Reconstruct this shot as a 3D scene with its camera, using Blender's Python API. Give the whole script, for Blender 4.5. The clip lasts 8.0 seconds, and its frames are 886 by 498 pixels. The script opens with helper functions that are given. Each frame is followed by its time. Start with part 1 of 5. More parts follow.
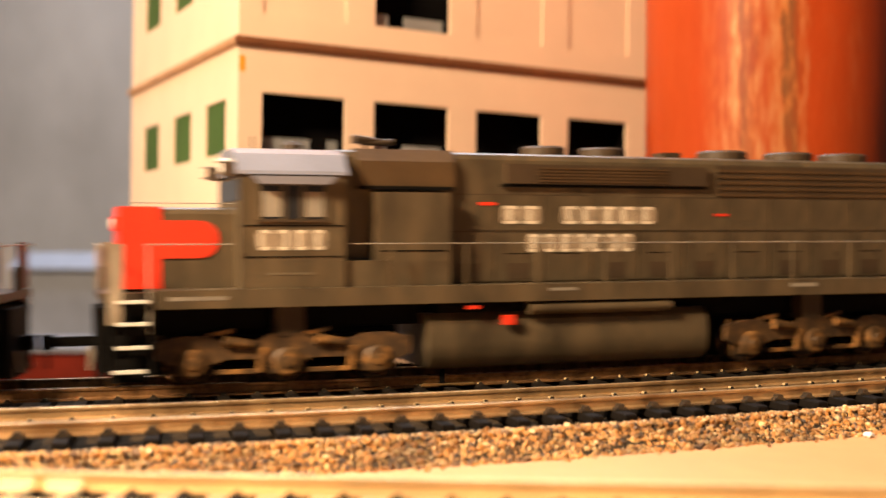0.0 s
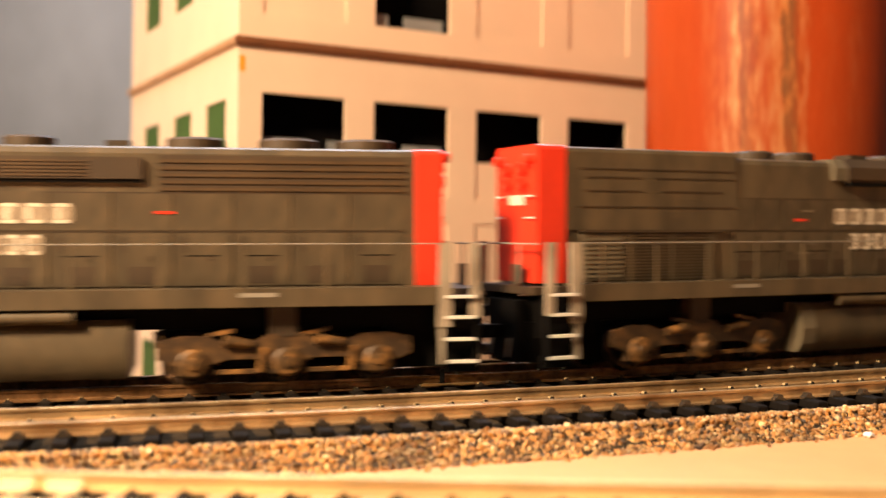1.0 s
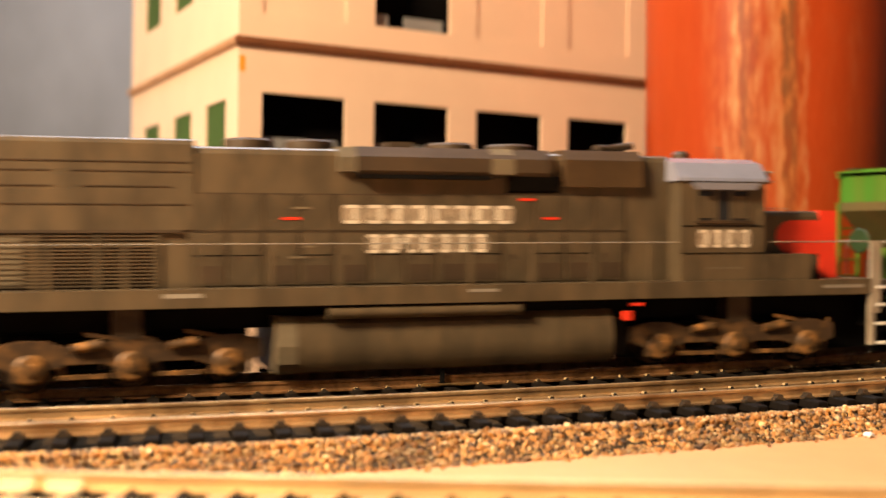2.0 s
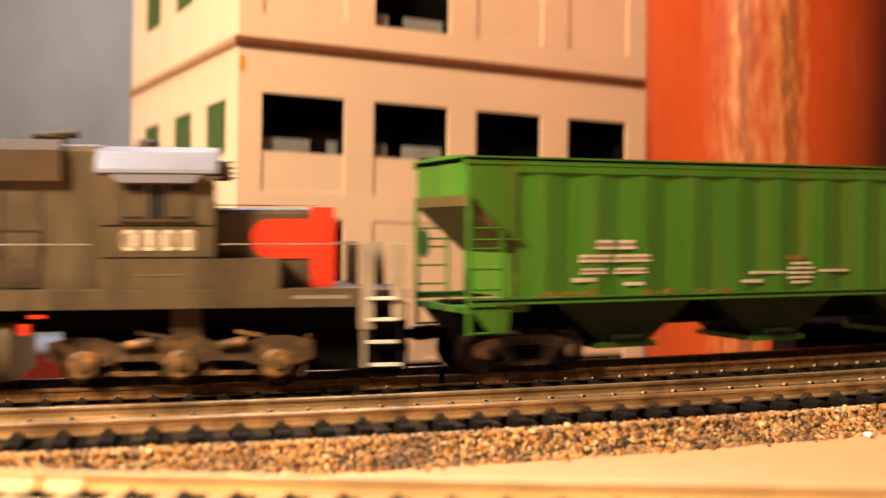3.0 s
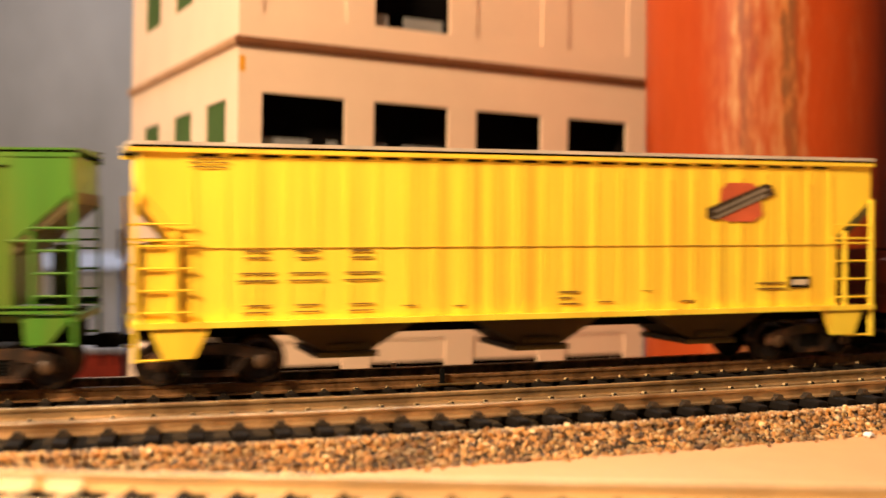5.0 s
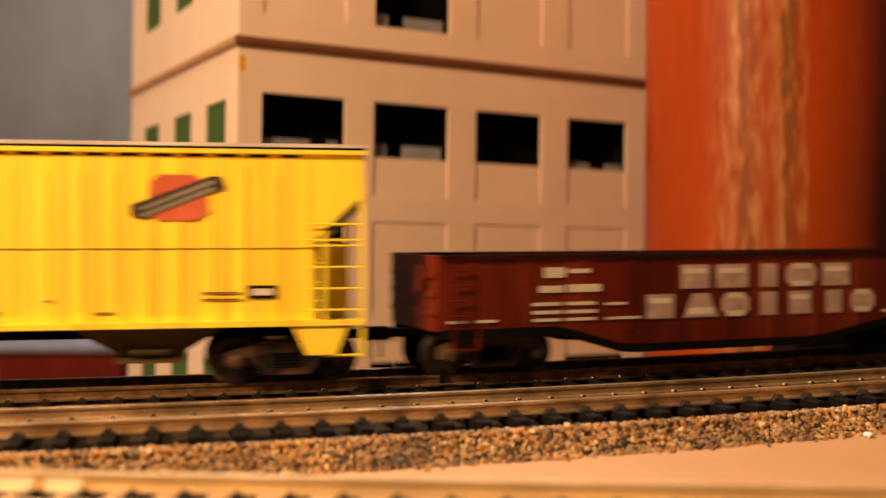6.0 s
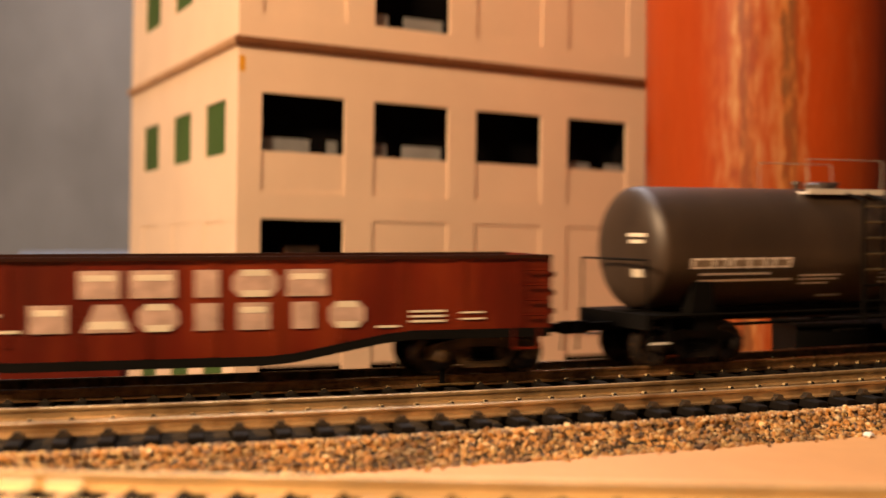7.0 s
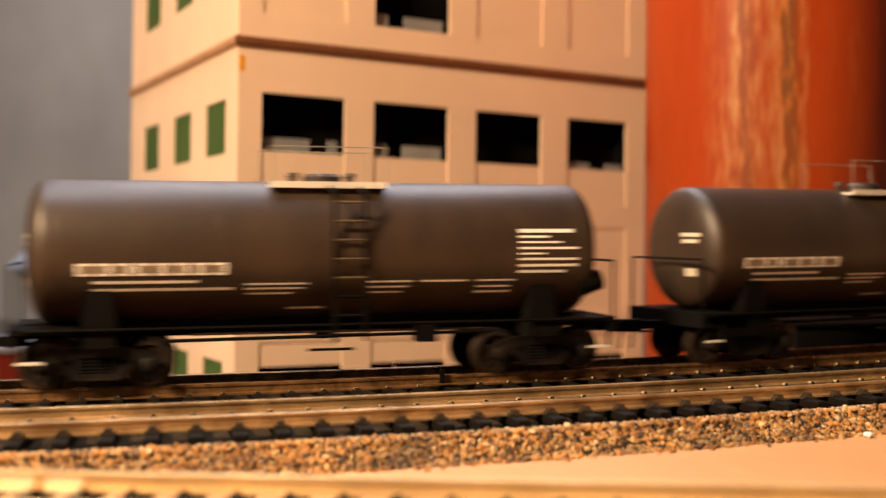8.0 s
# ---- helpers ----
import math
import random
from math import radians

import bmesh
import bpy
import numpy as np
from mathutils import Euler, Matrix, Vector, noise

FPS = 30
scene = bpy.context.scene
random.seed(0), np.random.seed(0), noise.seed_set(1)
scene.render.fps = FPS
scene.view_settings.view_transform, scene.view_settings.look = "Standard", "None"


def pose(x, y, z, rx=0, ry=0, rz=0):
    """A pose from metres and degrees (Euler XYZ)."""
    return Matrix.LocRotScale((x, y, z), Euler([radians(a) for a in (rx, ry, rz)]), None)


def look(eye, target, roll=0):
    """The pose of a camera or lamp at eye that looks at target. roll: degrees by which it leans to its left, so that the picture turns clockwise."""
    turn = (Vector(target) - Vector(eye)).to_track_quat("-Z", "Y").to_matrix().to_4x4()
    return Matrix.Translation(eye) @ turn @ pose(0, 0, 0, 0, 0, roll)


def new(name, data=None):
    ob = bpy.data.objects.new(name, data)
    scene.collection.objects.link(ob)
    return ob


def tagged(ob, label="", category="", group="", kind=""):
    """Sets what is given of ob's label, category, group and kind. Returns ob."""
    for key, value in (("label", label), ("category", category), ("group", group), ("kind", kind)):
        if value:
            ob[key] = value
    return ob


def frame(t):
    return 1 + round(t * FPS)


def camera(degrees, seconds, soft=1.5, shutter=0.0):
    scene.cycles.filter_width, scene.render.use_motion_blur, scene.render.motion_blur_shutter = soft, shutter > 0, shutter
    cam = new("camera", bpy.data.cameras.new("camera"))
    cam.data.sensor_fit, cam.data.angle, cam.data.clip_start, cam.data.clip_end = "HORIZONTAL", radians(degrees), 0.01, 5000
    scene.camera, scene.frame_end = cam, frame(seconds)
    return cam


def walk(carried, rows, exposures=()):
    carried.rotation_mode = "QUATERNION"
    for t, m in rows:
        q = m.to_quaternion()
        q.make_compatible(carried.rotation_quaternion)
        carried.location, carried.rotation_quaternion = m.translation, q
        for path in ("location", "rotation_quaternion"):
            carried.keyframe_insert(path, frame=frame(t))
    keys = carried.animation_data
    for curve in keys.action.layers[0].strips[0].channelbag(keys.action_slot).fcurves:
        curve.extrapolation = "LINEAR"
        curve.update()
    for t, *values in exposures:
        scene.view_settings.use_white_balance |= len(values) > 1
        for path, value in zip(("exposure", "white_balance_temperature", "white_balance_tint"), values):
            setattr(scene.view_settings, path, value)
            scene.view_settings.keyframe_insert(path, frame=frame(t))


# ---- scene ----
U = 0.00107              # one unit of the plan, about a millimetre, in metres
RAIL = 8.0               # rail top above the plywood
EYE = 33.49 + RAIL
CX, CY, RT = -308.91, 1226.48, 1009.76   # centre and radius of the train's curve
TH0 = math.asin(-CX / RT)
GAUGE = 8.25

cam = camera(43.12, 8.0, soft=1.5, shutter=0.5)
cam.data.dof.use_dof = True
cam.data.dof.focus_distance = 0.268
cam.data.dof.aperture_fstop = 13.0
EYE_POSE = look((0, 0, EYE * U), (0, 1.0, EYE * U - math.tan(0.0182)))
walk(cam, [(0.0, EYE_POSE), (8.0, EYE_POSE)],
     exposures=[(0.0, 0.25, 6500, 10), (1.7, 0.2, 6500, 10), (2.8, 0.1, 6500, 10), (4.7, 0.1, 6500, 10), (5.8, -0.74, 7600, 18), (6.5, -0.64, 7600, 18), (7.5, -0.31, 7000, 14), (8.0, -0.31, 6850, 13)])


# ---- light ----
world = bpy.data.worlds.new("room_air")
scene.world = world
world.use_nodes = True
world.node_tree.nodes["Background"].inputs[0].default_value = (1.0, 0.86, 0.72, 1)
world.node_tree.nodes["Background"].inputs[1].default_value = 0.02


def area(name, eye, target, size, watts, colour):
    d = bpy.data.lights.new(name, "AREA")
    d.shape, d.size, d.energy, d.color = "DISK", size, watts, colour
    ob = new(name, d)
    ob.matrix_world = look(eye, target)
    return ob


area("desk_lamp_light", (-0.39, -0.10, 0.40), (0.10, 0.32, 0), 0.13, 13.6, (1.0, 0.71, 0.43))
area("ceiling_lamp_light", (-0.40, 0.45, 1.3), (0, 0.4, 0), 0.5, 13, (0.88, 0.92, 1.0))
area("back_tube_light", (0.0, 0.86, 0.72), (0, 0.25, 0.03), 0.6, 10.5, (0.84, 0.88, 1.0))


# ---- materials ----
def mat(name, base, rough=0.6, metal=0.0, var=0.25, scale=60.0, bump=0.15, fine=900.0, dirt=None, dirt_amount=0.0, spec=0.4, streak=1.0):
    """Base colour with a coarse stain and a fine grain, in metres; dirt: a second colour in patches."""
    m = bpy.data.materials.new(name)
    m.use_nodes = True
    nt = m.node_tree
    n, l = nt.nodes, nt.links
    b = n["Principled BSDF"]
    b.inputs["Roughness"].default_value = rough
    b.inputs["Metallic"].default_value = metal
    b.inputs["Specular IOR Level"].default_value = spec
    co = n.new("ShaderNodeTexCoord")
    mp = n.new("ShaderNodeMapping")
    mp.inputs["Scale"].default_value = (1, 1, streak)
    l.new(co.outputs["Object"], mp.inputs["Vector"])
    t1 = n.new("ShaderNodeTexNoise")
    t1.inputs["Scale"].default_value, t1.inputs["Detail"].default_value = scale, 5
    l.new(mp.outputs[0], t1.inputs["Vector"])
    t2 = n.new("ShaderNodeTexNoise")
    t2.inputs["Scale"].default_value, t2.inputs["Detail"].default_value = fine, 4
    l.new(mp.outputs[0], t2.inputs["Vector"])
    r1 = n.new("ShaderNodeMapRange")
    r1.inputs[1].default_value, r1.inputs[2].default_value = 0.3, 0.7
    r1.inputs[3].default_value, r1.inputs[4].default_value = 1 - var, 1 + var
    l.new(t1.outputs["Fac"], r1.inputs[0])
    r2 = n.new("ShaderNodeMapRange")
    r2.inputs[3].default_value, r2.inputs[4].default_value = 1 - var * 0.5, 1 + var * 0.5
    l.new(t2.outputs["Fac"], r2.inputs[0])
    mu = n.new("ShaderNodeMath")
    mu.operation = "MULTIPLY"
    l.new(r1.outputs[0], mu.inputs[0]), l.new(r2.outputs[0], mu.inputs[1])
    vm = n.new("ShaderNodeVectorMath")
    vm.operation = "SCALE"
    vm.inputs[0].default_value = base
    l.new(mu.outputs[0], vm.inputs["Scale"])
    out = vm.outputs[0]
    if dirt:
        t3 = n.new("ShaderNodeTexNoise")
        t3.inputs["Scale"].default_value, t3.inputs["Detail"].default_value = scale * 1.7, 8
        l.new(mp.outputs[0], t3.inputs["Vector"])
        r3 = n.new("ShaderNodeMapRange")
        r3.inputs[1].default_value, r3.inputs[2].default_value = 0.46, 0.72
        r3.inputs[4].default_value = dirt_amount
        l.new(t3.outputs["Fac"], r3.inputs[0])
        mx = n.new("ShaderNodeMix")
        mx.data_type = "RGBA"
        l.new(r3.outputs[0], mx.inputs[0])
        l.new(out, mx.inputs[6])
        mx.inputs[7].default_value = (*dirt, 1)
        out = mx.outputs[2]
    l.new(out, b.inputs["Base Color"])
    if bump:
        bp = n.new("ShaderNodeBump")
        bp.inputs["Strength"].default_value, bp.inputs["Distance"].default_value = bump, 0.0004
        l.new(t2.outputs["Fac"], bp.inputs["Height"])
        l.new(bp.outputs[0], b.inputs["Normal"])
    return m


GREY = mat("weathered_grey_paint", (0.068, 0.050, 0.028), 0.48, var=0.4, scale=110, dirt=(0.115, 0.08, 0.042), dirt_amount=0.75, streak=0.35)
GREY_DARK = mat("dark_grille", (0.045, 0.028, 0.014), 0.6)
RED = mat("scarlet_paint", (0.62, 0.035, 0.012), 0.42, var=0.12)
ROOF_GREY = mat("pale_roof_paint", (0.19, 0.195, 0.24), 0.23, var=0.12, spec=0.8)
BLACK = mat("black_frame", (0.0045, 0.004, 0.0036), 0.7, spec=0.06)
TRUCK = mat("rusty_truck", (0.07, 0.037, 0.013), 0.55, dirt=(0.37, 0.175, 0.048), dirt_amount=0.95, scale=190)
TRUCK_FRAME = mat("brown_truck_frame", (0.045, 0.025, 0.011), 0.55, dirt=(0.17, 0.085, 0.027), dirt_amount=0.8, scale=200)
TRUCK_DARK = mat("dark_truck", (0.020, 0.012, 0.008), 0.45, dirt=(0.15, 0.066, 0.03), dirt_amount=0.7, scale=150)
TRUCK_BLACK = mat("black_truck", (0.008, 0.006, 0.005), 0.55, spec=0.2, dirt=(0.03, 0.018, 0.012), dirt_amount=0.6, scale=150)
WHEEL = mat("wheel_steel", (0.06, 0.044, 0.034), 0.26, 0.75)
WHITE = mat("white_lettering", (0.60, 0.53, 0.42), 0.5, var=0.15)
DUSTY = mat("dusty_white_paint", (0.26, 0.205, 0.145), 0.55, var=0.3, scale=400)
DUSTY_PINK = mat("dusty_pale_paint", (0.40, 0.275, 0.225), 0.55, var=0.2, scale=300)
STEEL = mat("pale_step_edge", (0.66, 0.63, 0.57), 0.45, var=0.12)
POST = mat("grey_handrail_post", (0.24, 0.215, 0.175), 0.5, var=0.25)
STAIR = mat("weathered_pale_stair", (0.30, 0.25, 0.19), 0.55, var=0.3, dirt=(0.12, 0.085, 0.05), dirt_amount=0.7)
GLASS = mat("cab_glass", (0.02, 0.02, 0.022), 0.08, spec=0.6, bump=0)
GREEN = mat("green_car_paint", (0.049, 0.168, 0.0145), 0.42, var=0.18, scale=120, dirt=(0.13, 0.11, 0.02), dirt_amount=0.5, streak=0.06)
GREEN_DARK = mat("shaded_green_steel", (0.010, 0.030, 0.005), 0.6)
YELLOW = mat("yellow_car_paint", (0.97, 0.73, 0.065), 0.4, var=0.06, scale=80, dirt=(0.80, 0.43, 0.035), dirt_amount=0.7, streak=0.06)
YELLOW_DARK = mat("shaded_yellow_steel", (0.10, 0.06, 0.011), 0.6)
BROWN = mat("mineral_brown_paint", (0.088, 0.0075, 0.0026), 0.4, var=0.4, scale=45, spec=0.22, dirt=(0.19, 0.03, 0.0075), dirt_amount=0.8, streak=0.2)
TANK = mat("black_tank_paint", (0.031, 0.0185, 0.0115), 0.47, spec=0.5, var=0.2, dirt=(0.055, 0.034, 0.02), dirt_amount=0.5, streak=0.4)
ROOF_WALK = mat("galvanised_walkway", (0.55, 0.50, 0.44), 0.4, 0.1)
RAIL_SIDE = mat("weathered_rail", (0.26, 0.14, 0.06), 0.34, 0.55, var=0.4, scale=240, dirt=(0.05, 0.025, 0.009), dirt_amount=0.6)
RAIL_LIGHT = mat("tan_rail", (0.52, 0.345, 0.175), 0.36, 0.65, var=0.35, scale=70, dirt=(0.17, 0.085, 0.032), dirt_amount=0.75)
RAIL_BRIGHT = mat("nickel_rail", (0.62, 0.42, 0.2), 0.4, 0.4, var=0.15, scale=90)
TIE = mat("black_plastic_tie", (0.008, 0.0065, 0.0055), 0.6, var=0.3, spec=0.06)
SPIKE = mat("spike_plastic", (0.03, 0.023, 0.017), 0.22, var=0.3, spec=0.7)
SPIKE_GLINT = mat("spike_glint", (0.75, 0.56, 0.30), 0.25, 0.5, var=0.3)
PLY = mat("plywood", (0.56, 0.285, 0.115), 0.5, var=0.14, scale=9, fine=160, bump=0.05, dirt=(0.44, 0.215, 0.08), dirt_amount=0.5)
BEIGE = mat("beige_plaster", (0.70, 0.512, 0.378), 0.6, var=0.05, scale=25, fine=500, bump=0.08)
TRIM = mat("brown_cornice", (0.15, 0.055, 0.022), 0.5, var=0.12)
TRIM_LIT = mat("lit_cornice", (0.40, 0.22, 0.115), 0.5, var=0.12)
SHUTTER = mat("green_shutter", (0.05, 0.098, 0.024), 0.55, var=0.15)
INDOOR_SHADE = mat("indoor_shade", (0.0035, 0.003, 0.003), 0.85, spec=0.05)
INNER = mat("pale_clutter", (0.20, 0.205, 0.21), 0.5)
OCHRE = mat("ochre_spot", (0.62, 0.28, 0.02), 0.5)
WALLGREY = mat("grey_concrete", (0.245, 0.243, 0.245), 0.8, var=0.16, scale=5, fine=40, dirt=(0.14, 0.135, 0.13), dirt_amount=0.5, streak=0.7)
DULLRED = mat("dull_red_shed", (0.11, 0.010, 0.004), 0.7, spec=0.1)
SHEDROOF = mat("grey_shed_roof", (0.12, 0.12, 0.14), 0.6)
ROOM = mat("room_paint", (0.22, 0.20, 0.18), 0.8, var=0.05, scale=2)


def rust_material():
    """Red paint with a vertical field of flaking rust and a faint painted reflection; the field has its own place on
    the shell.
    """
    m = mat("column_red", (0.31, 0.041, 0.0075), 0.42, var=0.2, scale=22, bump=0.1, streak=0.3, spec=0.14)
    n, l = m.node_tree.nodes, m.node_tree.links
    b = n["Principled BSDF"]
    red = b.inputs["Base Color"].links[0].from_socket
    co = n.new("ShaderNodeTexCoord")
    dot = n.new("ShaderNodeVectorMath")
    dot.operation = "DOT_PRODUCT"
    dot.inputs[1].default_value = (0.96, -0.28, 0)
    l.new(co.outputs["Object"], dot.inputs[0])
    ramp = n.new("ShaderNodeValToRGB")
    pos = n.new("ShaderNodeMapRange")
    pos.inputs[1].default_value, pos.inputs[2].default_value = -46.5 * U, 46.5 * U
    l.new(dot.outputs["Value"], pos.inputs[0])
    wob = n.new("ShaderNodeTexNoise")
    wob.inputs["Scale"].default_value, wob.inputs["Detail"].default_value = 190, 6
    wmap = n.new("ShaderNodeMapping")
    wmap.inputs["Scale"].default_value = (1, 1, 0.45)
    l.new(co.outputs["Object"], wmap.inputs["Vector"])
    l.new(wmap.outputs[0], wob.inputs["Vector"])
    off = n.new("ShaderNodeMath")
    off.operation = "MULTIPLY_ADD"
    off.inputs[1].default_value, off.inputs[2].default_value = 0.07, -0.035
    l.new(wob.outputs["Fac"], off.inputs[0])
    place = n.new("ShaderNodeMath")
    place.operation = "ADD"
    l.new(pos.outputs[0], place.inputs[0]), l.new(off.outputs[0], place.inputs[1])
    l.new(place.outputs[0], ramp.inputs[0])
    cr = ramp.color_ramp
    cr.elements[0].position, cr.elements[0].color = 0.24, (0.04, 0.04, 0.04, 1)
    cr.elements[1].position, cr.elements[1].color = 0.37, (0.8, 0.8, 0.8, 1)
    # The small rise at 0.83 paints the pale reflection right of the rust.
    for p, v in ((0.32, 0.38), (0.44, 0.9), (0.49, 0.45), (0.545, 0.5), (0.57, 0.95), (0.642, 0.95), (0.66, 0.08), (0.80, 0.04), (0.83, 0.16), (0.87, 0.04)):
        cr.elements.new(p).color = (v, v, v, 1)
    band = n.new("ShaderNodeValToRGB")
    l.new(place.outputs[0], band.inputs[0])
    band.color_ramp.elements[0].position, band.color_ramp.elements[0].color = 0.34, (0.5, 0.5, 0.5, 1)
    band.color_ramp.elements[1].position, band.color_ramp.elements[1].color = 0.39, (0.58, 0.58, 0.58, 1)
    for p, v in ((0.41, 0.36), (0.45, 0.36), (0.47, 0.56), (0.55, 0.6), (0.57, 0.4), (0.61, 0.34), (0.635, 0.62), (0.66, 0.5)):
        band.color_ramp.elements.new(p).color = (v, v, v, 1)
    mp = n.new("ShaderNodeMapping")
    mp.inputs["Scale"].default_value = (1, 1, 0.045)
    l.new(co.outputs["Object"], mp.inputs["Vector"])
    t = n.new("ShaderNodeTexNoise")
    t.inputs["Scale"].default_value, t.inputs["Detail"].default_value = 170, 7
    l.new(mp.outputs[0], t.inputs["Vector"])
    t2 = n.new("ShaderNodeTexNoise")
    t2.inputs["Scale"].default_value, t2.inputs["Detail"].default_value = 380, 8
    mp2 = n.new("ShaderNodeMapping")
    mp2.inputs["Scale"].default_value = (1, 1, 0.24)
    l.new(co.outputs["Object"], mp2.inputs["Vector"])
    l.new(mp2.outputs[0], t2.inputs["Vector"])
    add = n.new("ShaderNodeMath")
    add.operation = "MULTIPLY_ADD"
    add.inputs[1].default_value = 0.45
    l.new(t2.outputs["Fac"], add.inputs[0]), l.new(t.outputs["Fac"], add.inputs[2])
    r = n.new("ShaderNodeMapRange")
    r.inputs[1].default_value, r.inputs[2].default_value = 0.60, 0.86
    l.new(add.outputs[0], r.inputs[0])
    r0 = n.new("ShaderNodeMath")
    r0.operation = "MULTIPLY_ADD"
    r0.inputs[1].default_value, r0.inputs[2].default_value = 0.75, 0.35
    l.new(r.outputs[0], r0.inputs[0])
    mu = n.new("ShaderNodeMath")
    mu.operation = "MULTIPLY"
    mu.use_clamp = True
    l.new(r0.outputs[0], mu.inputs[0]), l.new(ramp.outputs[0], mu.inputs[1])
    tone = n.new("ShaderNodeValToRGB")
    lift = n.new("ShaderNodeMath")
    lift.operation = "MULTIPLY_ADD"
    lift.inputs[1].default_value, lift.inputs[2].default_value = 1.0, -0.5
    l.new(band.outputs[0], lift.inputs[0])
    both = n.new("ShaderNodeMath")
    both.operation = "ADD"
    l.new(t2.outputs["Fac"], both.inputs[0]), l.new(lift.outputs[0], both.inputs[1])
    l.new(both.outputs[0], tone.inputs[0])
    tone.color_ramp.elements[0].position, tone.color_ramp.elements[0].color = 0.36, (0.17, 0.062, 0.022, 1)
    tone.color_ramp.elements[1].position, tone.color_ramp.elements[1].color = 0.70, (0.44, 0.22, 0.092, 1)
    tone.color_ramp.elements.new(0.5).color = (0.36, 0.12, 0.034, 1)
    mx = n.new("ShaderNodeMix")
    mx.data_type = "RGBA"
    l.new(mu.outputs[0], mx.inputs[0]), l.new(red, mx.inputs[6]), l.new(tone.outputs[0], mx.inputs[7])
    l.new(mx.outputs[2], b.inputs["Base Color"])
    return m


RUSTCOL = rust_material()


SHEDBLUE = mat("pale_blue_shed", (0.17, 0.185, 0.225), 0.7, var=0.1)
LEAF = mat("model_leaf", (0.045, 0.085, 0.03), 0.7, var=0.4)
# Bed colour is near black to carry the shade between the ties.
BALLAST = mat("shaded_ballast_bed", (0.035, 0.024, 0.014), 0.9, var=0.5, scale=300, fine=2500, bump=0.6, spec=0.04)
BRASS = mat("brass", (0.78, 0.52, 0.22), 0.28, 0.9, var=0.1)
HIGHLIGHT = mat("highlight_pale", (0.95, 0.80, 0.50), 0.3, 0.2, var=0.05)
FILTER = mat("brown_filter_paint", (0.060, 0.034, 0.013), 0.55, dirt=(0.08, 0.048, 0.02), dirt_amount=0.5)
OLIVE = mat("grimy_olive_steel", (0.075, 0.06, 0.018), 0.6, dirt=(0.13, 0.07, 0.02), dirt_amount=0.6)
RUST = mat("rust_stain", (0.22, 0.105, 0.022), 0.7, dirt=(0.10, 0.14, 0.02), dirt_amount=0.9, scale=300)
EARTH = mat("dark_ground", (0.05, 0.038, 0.026), 0.85, var=0.4)
PALE_GREY = mat("paler_grey_paint", (0.125, 0.10, 0.063), 0.5, var=0.25)
GRIME = mat("brown_grime", (0.40, 0.23, 0.03), 0.6)
OCHRE_GRIME = mat("ochre_grime", (0.86, 0.53, 0.045), 0.55, var=0.2, scale=70, dirt=(0.95, 0.70, 0.06), dirt_amount=0.9, streak=0.1)
STENCIL = mat("faded_dark_stencil", (0.20, 0.115, 0.02), 0.6)
BRIGHT_STENCIL = mat("bright_white_stencil", (0.86, 0.82, 0.76), 0.5, var=0.1)
RUST_STREAK = mat("rusty_rib_streak", (0.70, 0.36, 0.03), 0.6, var=0.3, scale=60, dirt=(0.95, 0.66, 0.055), dirt_amount=1.0, streak=0.15)
DARK_RIM = mat("dark_rim_brown", (0.022, 0.006, 0.003), 0.7, spec=0.08)
JOURNAL = mat("rusty_journal", (0.065, 0.034, 0.016), 0.5, dirt=(0.03, 0.016, 0.009), dirt_amount=0.7, scale=200)
PEG = mat("pale_wood_peg", (0.62, 0.40, 0.2), 0.5)
RED_DULL = mat("faded_red_emblem", (0.56, 0.115, 0.05), 0.5)


def stones_material():
    m = bpy.data.materials.new("ballast_stones")
    m.use_nodes = True
    n, l = m.node_tree.nodes, m.node_tree.links
    b = n["Principled BSDF"]
    b.inputs["Roughness"].default_value = 0.75
    g = n.new("ShaderNodeNewGeometry")
    r = n.new("ShaderNodeValToRGB")
    cr = r.color_ramp
    cr.interpolation = "CONSTANT"
    cr.elements[0].color, cr.elements[1].color = (0.36, 0.165, 0.042, 1), (0.46, 0.235, 0.066, 1)
    cr.elements[1].position = 0.2
    for p, c in ((0.36, (0.15, 0.075, 0.025, 1)), (0.52, (0.46, 0.28, 0.10, 1)), (0.66, (0.06, 0.036, 0.018, 1)), (0.75, (0.42, 0.18, 0.036, 1)), (0.94, (0.62, 0.44, 0.22, 1))):
        cr.elements.new(p).color = c
    l.new(g.outputs["Random Per Island"], r.inputs[0])
    co = n.new("ShaderNodeTexCoord")
    t = n.new("ShaderNodeTexNoise")
    t.inputs["Scale"].default_value, t.inputs["Detail"].default_value = 85, 5
    l.new(co.outputs["Object"], t.inputs["Vector"])
    k = n.new("ShaderNodeMapRange")
    k.inputs[1].default_value, k.inputs[2].default_value = 0.33, 0.67
    k.inputs[3].default_value, k.inputs[4].default_value = 0.4, 1.2
    l.new(t.outputs["Fac"], k.inputs[0])
    vm = n.new("ShaderNodeVectorMath")
    vm.operation = "SCALE"
    l.new(r.outputs[0], vm.inputs[0]), l.new(k.outputs[0], vm.inputs["Scale"])
    l.new(vm.outputs[0], b.inputs["Base Color"])
    return m


STONES = stones_material()
PALE_GRIT = mat("pale_grit", (0.50, 0.36, 0.22), 0.8, var=0.45, scale=350)


